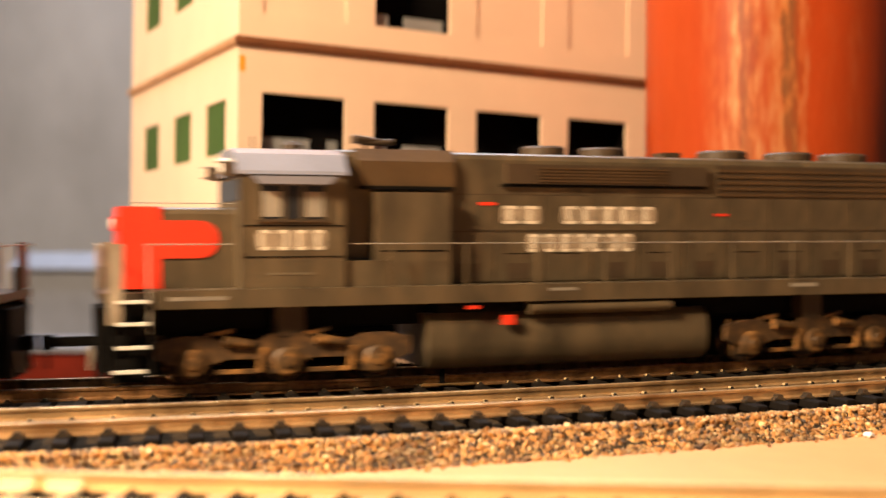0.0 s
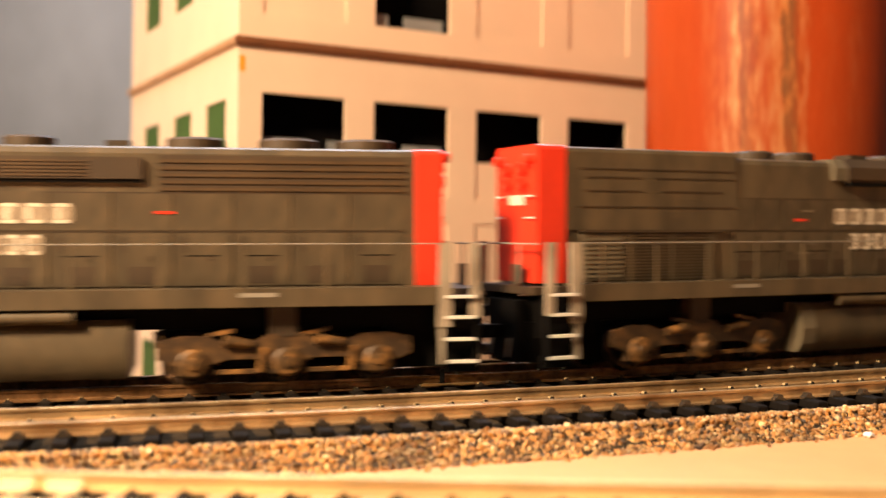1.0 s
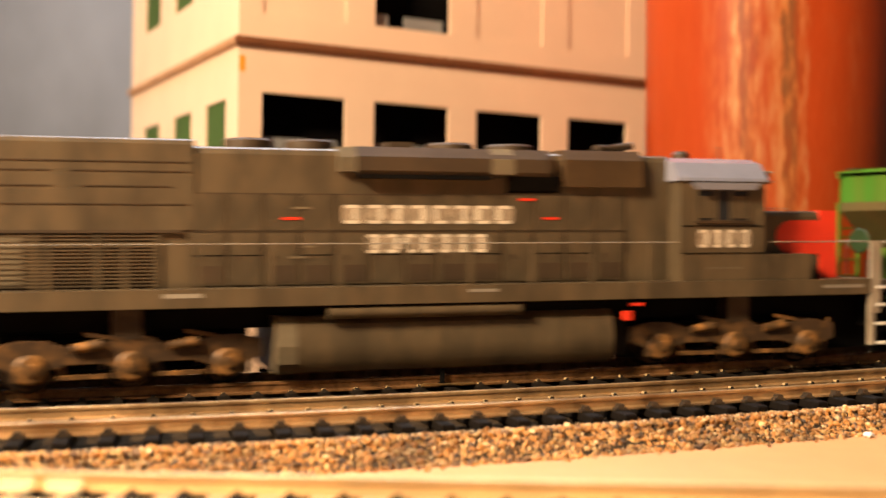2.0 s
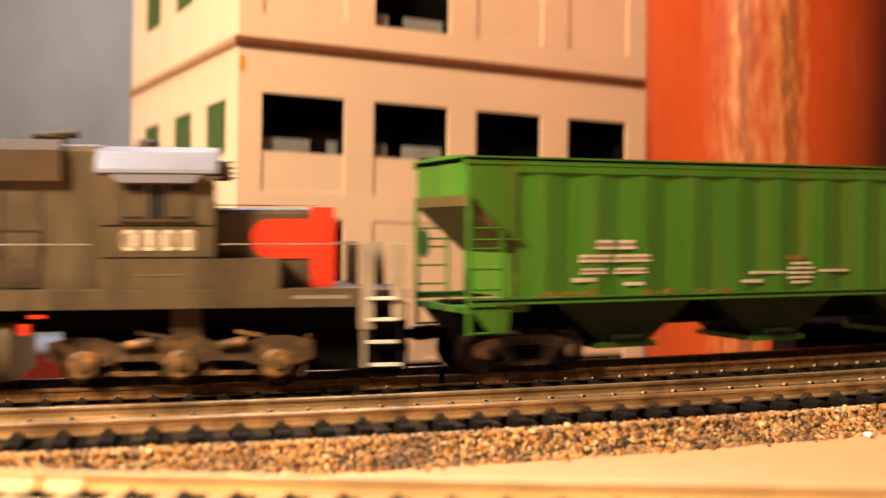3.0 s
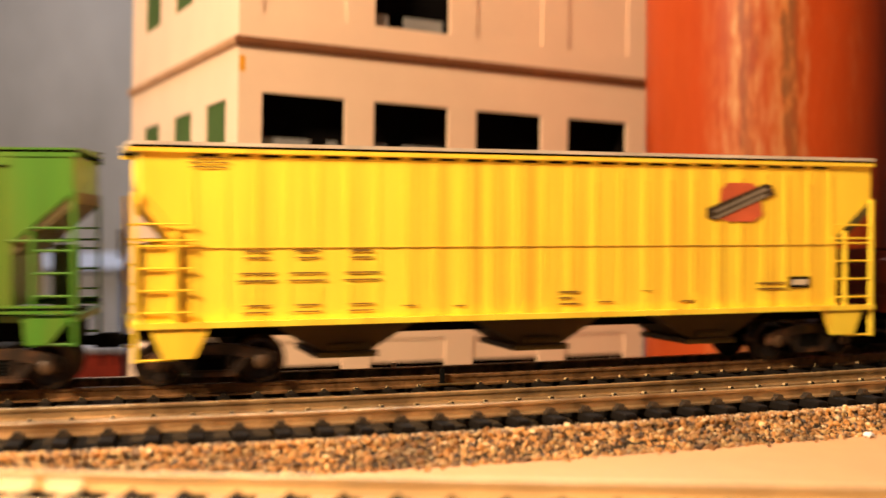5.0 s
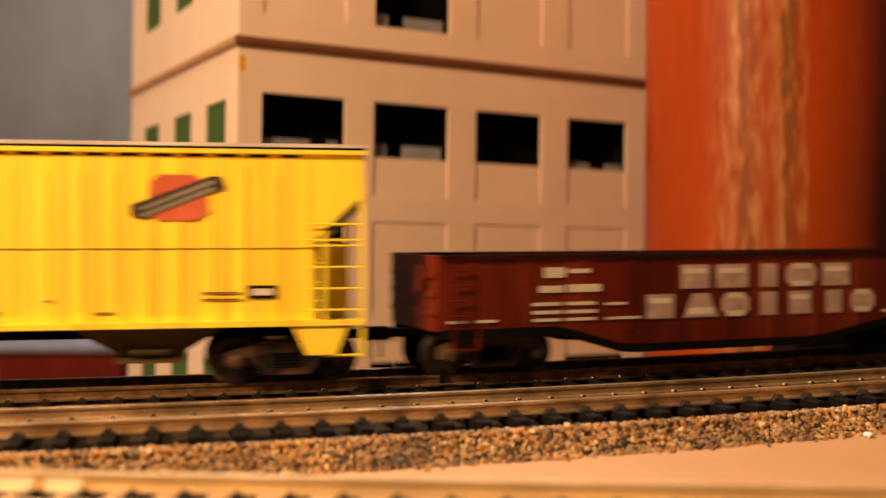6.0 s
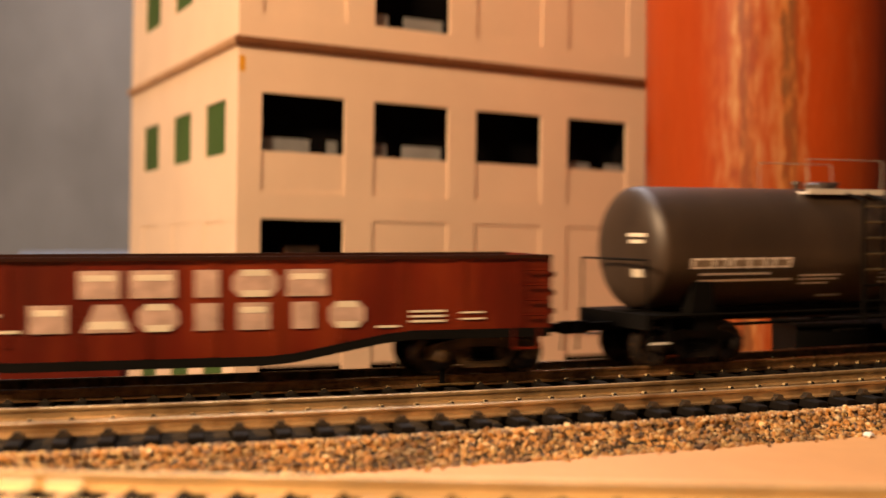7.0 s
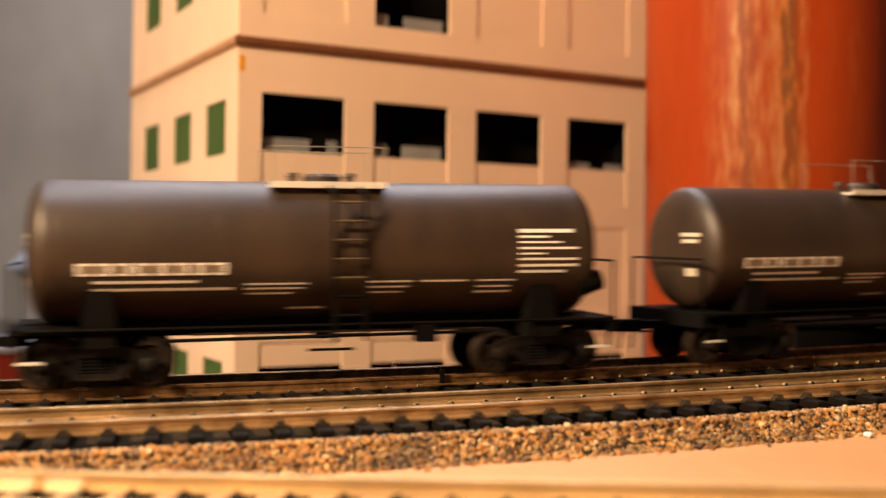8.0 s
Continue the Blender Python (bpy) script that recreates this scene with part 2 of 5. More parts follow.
# ---- mesh helpers ----
def box(bm, x0, x1, y0, y1, z0, z1):
    v = [bm.verts.new((x, y, z)) for z in (z0, z1) for x, y in ((x0, y0), (x1, y0), (x1, y1), (x0, y1))]
    for f in ((3, 2, 1, 0), (4, 5, 6, 7), (0, 1, 5, 4), (1, 2, 6, 5), (2, 3, 7, 6), (3, 0, 4, 7)):
        bm.faces.new([v[i] for i in f])
    return bm


def prism(bm, outline, y0, y1):
    """An outline in x and z, pushed from y0 to y1."""
    a = [bm.verts.new((x, y0, z)) for x, z in outline]
    b = [bm.verts.new((x, y1, z)) for x, z in outline]
    n = len(a)
    bm.faces.new(a), bm.faces.new(b[::-1])
    for i in range(n):
        bm.faces.new((a[i], b[i], b[(i + 1) % n], a[(i + 1) % n]))
    return bm


def loft(bm, outline, x0, x1):
    """An outline in y and z, pushed from x0 to x1."""
    a = [bm.verts.new((x0, y, z)) for y, z in outline]
    b = [bm.verts.new((x1, y, z)) for y, z in outline]
    n = len(a)
    bm.faces.new(a[::-1]), bm.faces.new(b)
    for i in range(n):
        bm.faces.new((a[i], a[(i + 1) % n], b[(i + 1) % n], b[i]))
    return bm


def rod(bm, p, q, r, seg=8, r2=None):
    p, q = Vector(p), Vector(q)
    turn = (q - p).to_track_quat("Z", "Y").to_matrix()
    rings = []
    for c, rr in ((p, r), (q, r if r2 is None else r2)):
        rings.append([bm.verts.new(c + turn @ Vector((rr * math.cos(2 * math.pi * i / seg), rr * math.sin(2 * math.pi * i / seg), 0))) for i in range(seg)])
    bm.faces.new(rings[0][::-1]), bm.faces.new(rings[1])
    for i in range(seg):
        bm.faces.new((rings[0][i], rings[0][(i + 1) % seg], rings[1][(i + 1) % seg], rings[1][i]))
    return bm


def lathe(bm, profile, seg, axis="z", at=(0, 0, 0)):
    """Rings of (radius, along) round an axis through at."""
    rings = []
    for r, h in profile:
        ring = []
        for i in range(seg):
            c, s = r * math.cos(2 * math.pi * i / seg), r * math.sin(2 * math.pi * i / seg)
            v = {"z": (c, s, h), "x": (h, c, s), "y": (s, h, c)}[axis]
            ring.append(bm.verts.new(Vector(v) + Vector(at)))
        rings.append(ring)
    for a, b in zip(rings, rings[1:]):
        for i in range(seg):
            bm.faces.new((a[i], a[(i + 1) % seg], b[(i + 1) % seg], b[i]))
    bm.faces.new(rings[0][::-1]), bm.faces.new(rings[-1])
    return bm


def part(name, bm, material, parent=None, label="", bevel=0.0, smooth=False, at=None):
    """One mesh object of plan units, under a thing or a part."""
    if bevel:
        bmesh.ops.bevel(bm, geom=[e for e in bm.edges if e.is_manifold and e.calc_face_angle(0) > 0.5], offset=bevel, segments=2, affect="EDGES", clamp_overlap=True)
    bmesh.ops.recalc_face_normals(bm, faces=bm.faces)
    bmesh.ops.scale(bm, vec=(U, U, U), verts=bm.verts)
    me = bpy.data.meshes.new(name)
    if smooth:
        for f in bm.faces:
            f.smooth = True
        for e in bm.edges:
            e.smooth = not (e.is_manifold and e.calc_face_angle(0) > 0.6)
    bm.to_mesh(me)
    bm.free()
    me.materials.append(material)
    ob = new(name, me)
    if parent:
        ob.parent = parent
    if at:
        ob.location = Vector(at) * U
    if label:
        ob["label"] = label
    return ob


def again(ob, parent, at=(0, 0, 0), rz=0.0):
    """A part of its own on the same mesh."""
    o = new(ob.name.split(".")[0], ob.data)
    o.parent = parent
    o.location = Vector(at) * U
    o.rotation_euler = (0, 0, rz)
    return o


def B():
    return bmesh.new()


def thing(name, label, category, group=""):
    return tagged(new(name), label, category, group)


def upose(x, y, z, rz=0.0):
    return pose(x * U, y * U, z * U, 0, 0, math.degrees(rz))


# ---- the room and the boards ----
def curve_point(a, r, z=0.0):
    return (CX + r * math.sin(a), CY - r * math.cos(a), z)


S_IN, S_OUT = -230.0, 260.0      # the curve lies between these; straight track beyond


def path(s, off=0.0):
    """The point and heading s units along the train's line, off units outward."""
    k = min(max(s, S_IN), S_OUT)
    a = TH0 + k / RT
    x, y, _ = curve_point(a, RT + off)
    return x + (s - k) * math.cos(a), y + (s - k) * math.sin(a), a


def slab(name, x0, x1, y0, y1, z0, z1, material, label, category):
    ob = part(name, box(B(), x0, x1, y0, y1, z0, z1), material)
    return tagged(ob, label, category, kind="structure")


LOW = -40.0


def room():
    slab("floor", -1500, 1500, -1200, 1005, -720, -700, ROOM, "plain floor of the model room", "floor")
    slab("wall_north", -1500, 1500, 1005, 1035, -700, 1700, WALLGREY, "mottled grey concrete wall of the model room", "wall")
    slab("wall_south", -1500, 1500, -1230, -1200, -700, 1700, ROOM, "plain painted room wall", "wall")
    slab("wall_west", -1530, -1500, -1230, 1035, -700, 1700, ROOM, "plain painted room wall", "wall")
    slab("wall_east", 1500, 1530, -1230, 1035, -700, 1700, ROOM, "plain painted room wall", "wall")
    slab("ceiling", -1530, 1530, -1230, 1035, 1700, 1720, ROOM, "plain painted room ceiling", "ceiling")
    # upper board, cut along the curve behind the train's track
    bm = B()
    edge = []
    for i in range(111):
        edge.append(path(-1360 + 2700 * i / 110, -24)[:2])
    top = [bm.verts.new((x, y, 0)) for x, y in edge] + [bm.verts.new((1300, -420, 0)), bm.verts.new((-1400, -420, 0))]
    low = [bm.verts.new((v.co.x, v.co.y, -12)) for v in top]
    bm.faces.new(top), bm.faces.new(low[::-1])
    for i in range(len(top)):
        j = (i + 1) % len(top)
        bm.faces.new((top[i], low[i], low[j], top[j]))
    tagged(part("baseboard", bm, PLY), "bare tan plywood board that carries the tracks", "board", kind="structure")
    slab("ground", -1400, 1300, -420, 1000, LOW - 15, LOW, EARTH, "lower dark earth-painted board behind the tracks", "board")


room()


# ---- tracks ----
def rail_bm(points):
    """A rail of real section along a line of points in the plane."""
    prof = [(-1.35, 0), (1.35, 0), (1.35, 0.35), (0.35, 0.6), (0.35, 1.75), (0.62, 1.95), (0.62, 2.45), (0.42, 2.55), (-0.42, 2.55), (-0.62, 2.45), (-0.62, 1.95), (-0.35, 1.75), (-0.35, 0.6), (-1.35, 0.35)]
    bm = B()
    rings = []
    n = len(points)
    for i, p in enumerate(points):
        q, r = Vector(points[max(i - 1, 0)]), Vector(points[min(i + 1, n - 1)])
        d = (r - q).normalized()
        side = Vector((-d.y, d.x))
        rings.append([bm.verts.new((p[0] + side.x * u, p[1] + side.y * u, RAIL - 2.55 + w)) for u, w in prof])
    for a, b in zip(rings, rings[1:]):
        for i in range(len(prof)):
            j = (i + 1) % len(prof)
            bm.faces.new((a[i], a[j], b[j], b[i]))
    bm.faces.new(rings[0]), bm.faces.new(rings[-1][::-1])
    return bm


def tie_mesh():
    bm = box(B(), -1.35, 1.35, -15.2, 15.2, -1.8, 0)
    bmesh.ops.bevel(bm, geom=bm.edges[:], offset=0.22, segments=1, affect="EDGES")
    bmesh.ops.scale(bm, vec=(U, U, U), verts=bm.verts)
    me = bpy.data.meshes.new("tie")
    bm.to_mesh(me), bm.free()
    me.materials.append(TIE)
    bm = prism(B(), [(-1.35, 0), (1.35, 0), (1.3, 0.5), (0.75, 0.62), (0.6, 1.25), (-0.6, 1.25), (-0.75, 0.62), (-1.3, 0.5)], -0.95, 0.6)
    bmesh.ops.scale(bm, vec=(U, U, U), verts=bm.verts)
    ms = bpy.data.meshes.new("spike")
    bm.to_mesh(ms), bm.free()
    ms.materials.append(SPIKE)
    mw = ms.copy()
    # Glint on the spike heads, painted as pale top faces.
    mw.materials.append(SPIKE_GLINT)
    for f in mw.polygons:
        if f.center.z > 0.9 * U:
            f.material_index = 1
    return me, ms, mw


TIE_MESH, SPIKE_MESH, GLINT_MESH = tie_mesh()


def track(name, centre, label, spacing, steel=None, spike=1.0, ends=(-230.0, 330.0)):
    """centre(s): the point and heading s units along the line; s from -230 to 330."""
    t = thing(name, label, "track", "model tracks")
    for side in (-1, 1):
        pts = []
        steps = int((ends[1] - ends[0]) / 5)
        for i in range(steps + 1):
            x, y, a = centre(ends[0] + (ends[1] - ends[0]) * i / steps)
            pts.append((x - side * GAUGE * math.sin(a), y + side * GAUGE * math.cos(a)))
        part("rail", rail_bm(pts), steel or RAIL_SIDE, t, "brown weathered rail with a bright worn head")
    s = ends[0] + 2
    while s < ends[1] - 2:
        x, y, a = centre(s)
        w = random.uniform(-0.012, 0.012)
        o = new("tie", TIE_MESH)
        o.parent = t
        o.location = (x * U, y * U, (RAIL - 2.55) * U)
        o.rotation_euler = (0, 0, a + w)
        if -130 < s < 170:
            for g, k in ((-GAUGE, -1), (-GAUGE, 1), (GAUGE, -1), (GAUGE, 1)):
                d = g + k * 1.7
                # worn picks the spikes whose heads carry the painted glint
                worn = spike < 1.0 or (g, k) != (-GAUGE, -1)
                z = spike * (0.62 if worn and spike == 1.0 else 1.0)
                p = new("spike", GLINT_MESH if worn else SPIKE_MESH)
                p.parent = t
                p.location = ((x - d * math.sin(a)) * U, (y + d * math.cos(a)) * U, (RAIL - 2.55) * U)
                p.scale = (z, z, z)
                p.rotation_euler = (0, 0, a + w + (0 if k < 0 else math.pi))
        s += spacing
    return t


def arc(offset):
    return lambda s: path(s, offset)


def front_line(s):
    a = math.radians(-4.8)
    return -25 + s * math.cos(a), 143.6 + s * math.sin(a), a


track("train_track", arc(0), "curved model track with brown rails on black ties", 7.2, spike=0.62, ends=(-1350.0, 1330.0))
track("passing_track", arc(42.0), "curved model track with weathered rails, nothing on it", 7.12, RAIL_LIGHT, ends=(-1300.0, 1200.0))
track("spur_track", front_line, "model track with bright rails close to the board's edge", 7.25, RAIL_BRIGHT)


# ---- building ----
BYAW = 0.501
BX, BYY = -95.7 * 0.8, 400.0


def facade(x_cuts, z_cuts, depth, thick=1.4):
    """A wall of cells in x and z; depth(i, j): how far the cell lies back, or None for an opening. The outside looks to -y."""
    bm = B()
    for i in range(len(x_cuts) - 1):
        for j in range(len(z_cuts) - 1):
            d = depth(i, j)
            if d is not None:
                box(bm, x_cuts[i], x_cuts[i + 1], d, thick, z_cuts[j], z_cuts[j + 1])
    bmesh.ops.remove_doubles(bm, verts=bm.verts, dist=0.001)
    return bm


def building():
    b = thing("warehouse", "tall beige plaster warehouse with dark windows and green shutters", "building")
    b.matrix_world = Matrix.Translation((BX * U, BYY * U, EYE * U)) @ Euler((-0.0217, 0.0135, 0)).to_matrix().to_4x4() @ Matrix.Rotation(BYAW, 4, "Z")
    top, base = 170.0, LOW - EYE
    C0, L, D = 2.9, 187.5, 161.4      # the near corner, the length and the depth
    bays = [(11.9, 44.8), (56.6, 89.2), (101.7, 133.1), (146.3, 177.4)]
    xs = [C0] + [v for w in bays for v in w] + [L]
    zs = [base, -78.0, -50.0, -41.0, -31.5, 4.0, 13.7, 28.3, 49.7, 78.4, 113.0, top]

    def front(i, j):
        if i % 2 == 0 or j in (0, 3, 5, 8, 10):
            return 0.0
        bay = (i - 1) // 2
        if j == 1:
            return None
        if j == 2:
            return 0.55
        if j == 4:
            return None if bay == 0 else 0.5
        if j == 6:
            return 0.55
        if j == 7:
            return None
        return None if bay == 1 else 0.6
    part("front_wall", facade(xs, zs, front), BEIGE, b)
    zl = [base, -69.0, -49.0, -17.0, 3.0, 27.9, 48.1, 92.0, 112.0, top]

    def side(i, j):
        window = i in (1, 3, 5)
        if window and j in (1, 5, 7):
            return None
        if window and j == 3:
            return 0.35
        return 0.0
    # cells run along +y of the building, seen from -x
    ycuts = [0.0, 14.2, 39.4, 59.2, 85.6, 109.5, 136.4, D]
    bm = facade(ycuts, zl, side)
    for v in bm.verts:
        v.co = Vector((C0 + v.co.y, max(v.co.x, 1.42), v.co.z))
    part("side_wall", bm, BEIGE, b)
    bm = B()
    box(bm, L - 6, L, 6.02, D, base, top), box(bm, 6.02, L - 6.02, D - 6, D, base, top)
    part("rear_wall", bm, BEIGE, b)
    part("roof", box(B(), C0, L, 0, D, top, top + 4), BEIGE, b)
    # cornices, mitred at the corner
    for z, h, o in ((65.6, 3.6, 1.5), (152.0, 4.0, 2.0)):
        c = part("cornice", box(B(), C0 - o, L, -o, 0.02, z + 1.0, z + h), TRIM, b, "dark brown moulded band", bevel=0.4)
        part("fillet", box(B(), C0 - o * 0.6, L, -o * 0.6, 0.03, z, z + 0.98), TRIM, c)
        # Same trim as the front, coloured lighter because this side catches more light.
        s = part("side_cornice", box(B(), C0 - o, C0 + 0.02, 0.03, D + o, z + 1.4, z + h), TRIM_LIT, b, "moulded band painted lighter for the brightly lit side", bevel=0.4)
        part("fillet", box(B(), C0 - o * 0.7, C0 + 0.03, 0.04, D + 3.0, z + 0.5, z + 1.38), TRIM_LIT, s, bevel=0.2)
    # shutters in the side windows
    for y0, y1 in ((14.2, 39.4), (59.2, 85.6), (109.5, 136.4)):
        for z0, z1 in ((-69.0, -49.0), (27.9, 48.1), (92.0, 112.0)):
            w = part("shutter", box(B(), C0 + 0.7, C0 + 1.3, y0 + 0.02, y1 - 0.02, z0 + 0.02, z1 - 0.02), SHUTTER, b, "dark green painted shutter")
            for k in range(1, 8):
                z = z0 + (z1 - z0) * k / 8
                part("slat", box(B(), C0 + 0.5, C0 + 0.7, y0 + 0.8, y1 - 0.8, z - 0.35, z + 0.35), SHUTTER, w)
    # window sills, near-black shade sheets and what stands behind the openings
    for i, (x0, x1) in enumerate(bays):
        for j, (z0, z1) in enumerate(((28.3, 49.7), (78.4, 113.0), (-31.5, 4.0), (-78.0, -50.0))):
            if (j == 1 and i != 1) or (j == 2 and i != 0):
                continue
            w = part("window", box(B(), x0 + 0.02, x1 - 0.02, 0.5, 1.35, z0 - 0.02, z0 + 0.35), BEIGE, b, "deep sill of a dark open window")
            n = 0 if j == 3 else 1
            if n and i != 2:
                cuts = {0: ((2, 20), (27, 31)), 1: ((1, 7), (14, 31)), 3: ((0.5, 14), (22, 31))}[i]
                for a, c in cuts:
                    part("pane", box(B(), x0 + a, x0 + c, 3.4, 4.0, z0 - 1, z0 + (5.6 if i < 2 else 3.2)), INNER, w, "pale cloudy lower pane")
    # Near-black sheets and floors put the rooms' shade behind the openings.
    part("shade_lining", box(B(), 6.5, L - 6.5, 14.0, 15.0, base, top), INDOOR_SHADE, b)
    part("shade_lining", box(B(), L - 7.5, L - 6.5, 1.6, 13.9, base, top), INDOOR_SHADE, b)
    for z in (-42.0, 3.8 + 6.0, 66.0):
        part("storey_floor", box(B(), 6.1, L - 6.1, 6.1, D - 6.1, z, z + 3.0), INDOOR_SHADE, b)
    part("stored_crate", box(B(), 24.0, 37.0, 6.0, 12.5, -30.9, -6.0), TRUCK_DARK, b, "dim brown crate behind the lower opening", bevel=0.4)
    part("stain", box(B(), 3.2, 5.4, -0.06, 0.0, 56.6, 62.4), OCHRE, b, "small ochre stain near the corner")
    return b


building()


def column():
    c = thing("storage_tower", "tall round rust-red steel tower with flaking streaks", "tower")
    c.location = (126.6 * U, 440 * U, LOW * U)
    part("shell", lathe(B(), [(45.7, 0), (46.5, 1.0), (46.5, 420)], 96), RUSTCOL, c, smooth=True)
    part("foot_ring", lathe(B(), [(46.55, 0), (47.9, 0), (47.9, 3), (46.55, 3.4)], 96), RUSTCOL, c, smooth=True)
    return c


column()


def background():
    s = thing("red_shed", "low dull-red shed with a grey roof beyond the tracks", "shed")
    part("wall", box(B(), -330, -172, 596, 640, LOW, -24), DULLRED, s)
    part("roof", loft(B(), [(592, -24), (644, -24), (644, -21.5), (618, -17.5), (592, -21.5)], -333, -169), SHEDROOF, s, bevel=0.5)
    part("drum", lathe(B(), [(4, 0), (4.6, 1), (4.6, 13), (3.8, 14)], 20, at=(-228, 560, LOW)), ROOF_GREY, None, smooth=True)
    tagged(bpy.data.objects["drum"], "small pale grey drum on the lower board", "drum")
    # Black block added to darken the tower's foot; no shed is known here.
    k = thing("black_block", "low black block added to darken the foot of the round tower", "shed")
    part("wall", box(B(), 111, 235, 352, 378, LOW, 11.0), BLACK, k)
    part("roof", loft(B(), [(350, 11.0), (380, 11.0), (380, 12.0), (365, 14.0), (350, 12.0)], 110, 236), BLACK, k, bevel=0.3)
    h = thing("blue_shed", "pale blue-grey low shed before the wall", "shed")
    part("wall", box(B(), -306, -232, 800, 850, LOW, 12), SHEDBLUE, h)
    part("roof", loft(B(), [(794, 12), (856, 12), (856, 13.5), (825, 24), (794, 13.5)], -310, -228), SHEDBLUE, h)
    t = thing("tree", "small dark-green model tree before the wall", "tree")
    bm = rod(B(), (-335, 780, LOW), (-334, 780, 0), 3.0, 8, 1.6)
    for a in range(5):
        rod(bm, (-334.4, 780, -12 + a * 3), (-334 + 14 * math.cos(a * 1.3), 780 + 14 * math.sin(a * 1.3), 4 + a * 3), 1.0, 6, 0.4)
    part("trunk", bm, TRUCK_DARK, t)
    bm = B()
    rnd = random.Random(5)
    for _ in range(900):
        d = Vector((rnd.gauss(0, 1), rnd.gauss(0, 1), rnd.gauss(0, 1))).normalized() * (rnd.random() ** 0.4) * rnd.choice((15, 18, 21))
        p = Vector((-334, 780, 2)) + Vector((d.x, d.y, d.z * 0.75))
        q = Euler((rnd.uniform(0, 6), rnd.uniform(0, 6), 0)).to_matrix()
        v = [bm.verts.new(p + q @ Vector(c)) for c in ((-1.6, -1, 0), (1.6, -1, 0.3), (1.2, 1, 0), (-1.2, 1, 0.4))]
        bm.faces.new(v)
    part("crown", bm, LEAF, t)


background()


def ballast():
    """The roadbed, with loose stones on its shoulder."""
    def strip(offsets, name, material):
        bm = B()
        rows = []
        for i in range(271):
            rows.append([bm.verts.new((*path(-1350 + 2680 * i / 270, o)[:2], z)) for o, z in offsets])
        for p, q in zip(rows, rows[1:]):
            for k in range(len(offsets) - 1):
                bm.faces.new((p[k], p[k + 1], q[k + 1], q[k]))
        return part(name, bm, material)
    zt = RAIL - 2.55 - 1.75
    bed = thing("roadbed", "granular tan and brown ballast bed under the tracks", "ballast")
    o = strip([(-23.5, -2.0), (-20, zt - 0.6), (-16, zt - 0.2), (0, zt - 0.2), (21, zt - 0.7), (42, zt - 0.5), (56.6, zt - 0.5), (57.6, zt), (60.5, zt - 0.6), (66.4, 0.3), (66.8, -0.5)], "bed", BALLAST)
    o.parent = bed
    rnd = random.Random(11)
    shapes = []
    for _ in range(8):
        s = bmesh.new()
        bmesh.ops.create_icosphere(s, subdivisions=1, radius=1.0)
        for v in s.verts:
            v.co *= rnd.uniform(0.55, 1.25)
        s.verts.index_update()
        shapes.append(([v.co.copy() for v in s.verts], [[v.index for v in f.verts] for f in s.faces]))
        s.free()
    verts, faces = [], []

    def stone(s, o, z, r):
        sv, sf = rnd.choice(shapes)
        x, y, _ = curve_point(TH0 + s / RT, RT + o)
        turn = Euler((rnd.uniform(0, 6.3), rnd.uniform(0, 6.3), rnd.uniform(0, 6.3))).to_matrix()
        k = len(verts)
        sq = rnd.uniform(0.7, 1.0)
        for v in sv:
            w = turn @ v
            verts.append(((x + w.x * r) * U, (y + w.y * r) * U, (z + w.z * r * sq) * U))
        faces.extend([[k + i for i in f] for f in sf])
    for _ in range(17500):
        o = rnd.uniform(57.3, 67.6)
        s = rnd.uniform(-150, 185)
        z = zt if o < 60.5 else max(0.1, zt - 0.6 - (o - 60.5) / 5.9 * (zt - 0.6))
        stone(s, o, z + rnd.uniform(-0.35, 0.3), rnd.choice((0.30, 0.38, 0.48, 0.58, 0.74)) * rnd.uniform(0.8, 1.2))
    for _ in range(150):
        stone(rnd.uniform(-140, 170), 67 + abs(rnd.gauss(0, 1.6)), 0.2, rnd.uniform(0.2, 0.5))
    for _ in range(2600):
        stone(rnd.uniform(-150, 200), rnd.uniform(15.5, 26.5), zt - 0.3, rnd.uniform(0.35, 0.7))
    def heap(name, material, label):
        me = bpy.data.meshes.new(name)
        me.from_pydata(verts, [], faces)
        me.materials.append(material)
        o = new(name, me)
        o.parent = bed
        tagged(o, label, kind="stuff")
        verts.clear(), faces.clear()
    heap("gravel", STONES, "loose tan, brown and dark ballast grains")
    for _ in range(3000):
        o = 57.0 + abs(rnd.gauss(0, 0.75))
        stone(rnd.uniform(-150, 185), o, zt + 0.25 + rnd.uniform(-0.2, 0.15), rnd.uniform(0.2, 0.38))
    heap("pale_grit", PALE_GRIT, "pale dusty grit along the ballast's upper edge")


ballast()


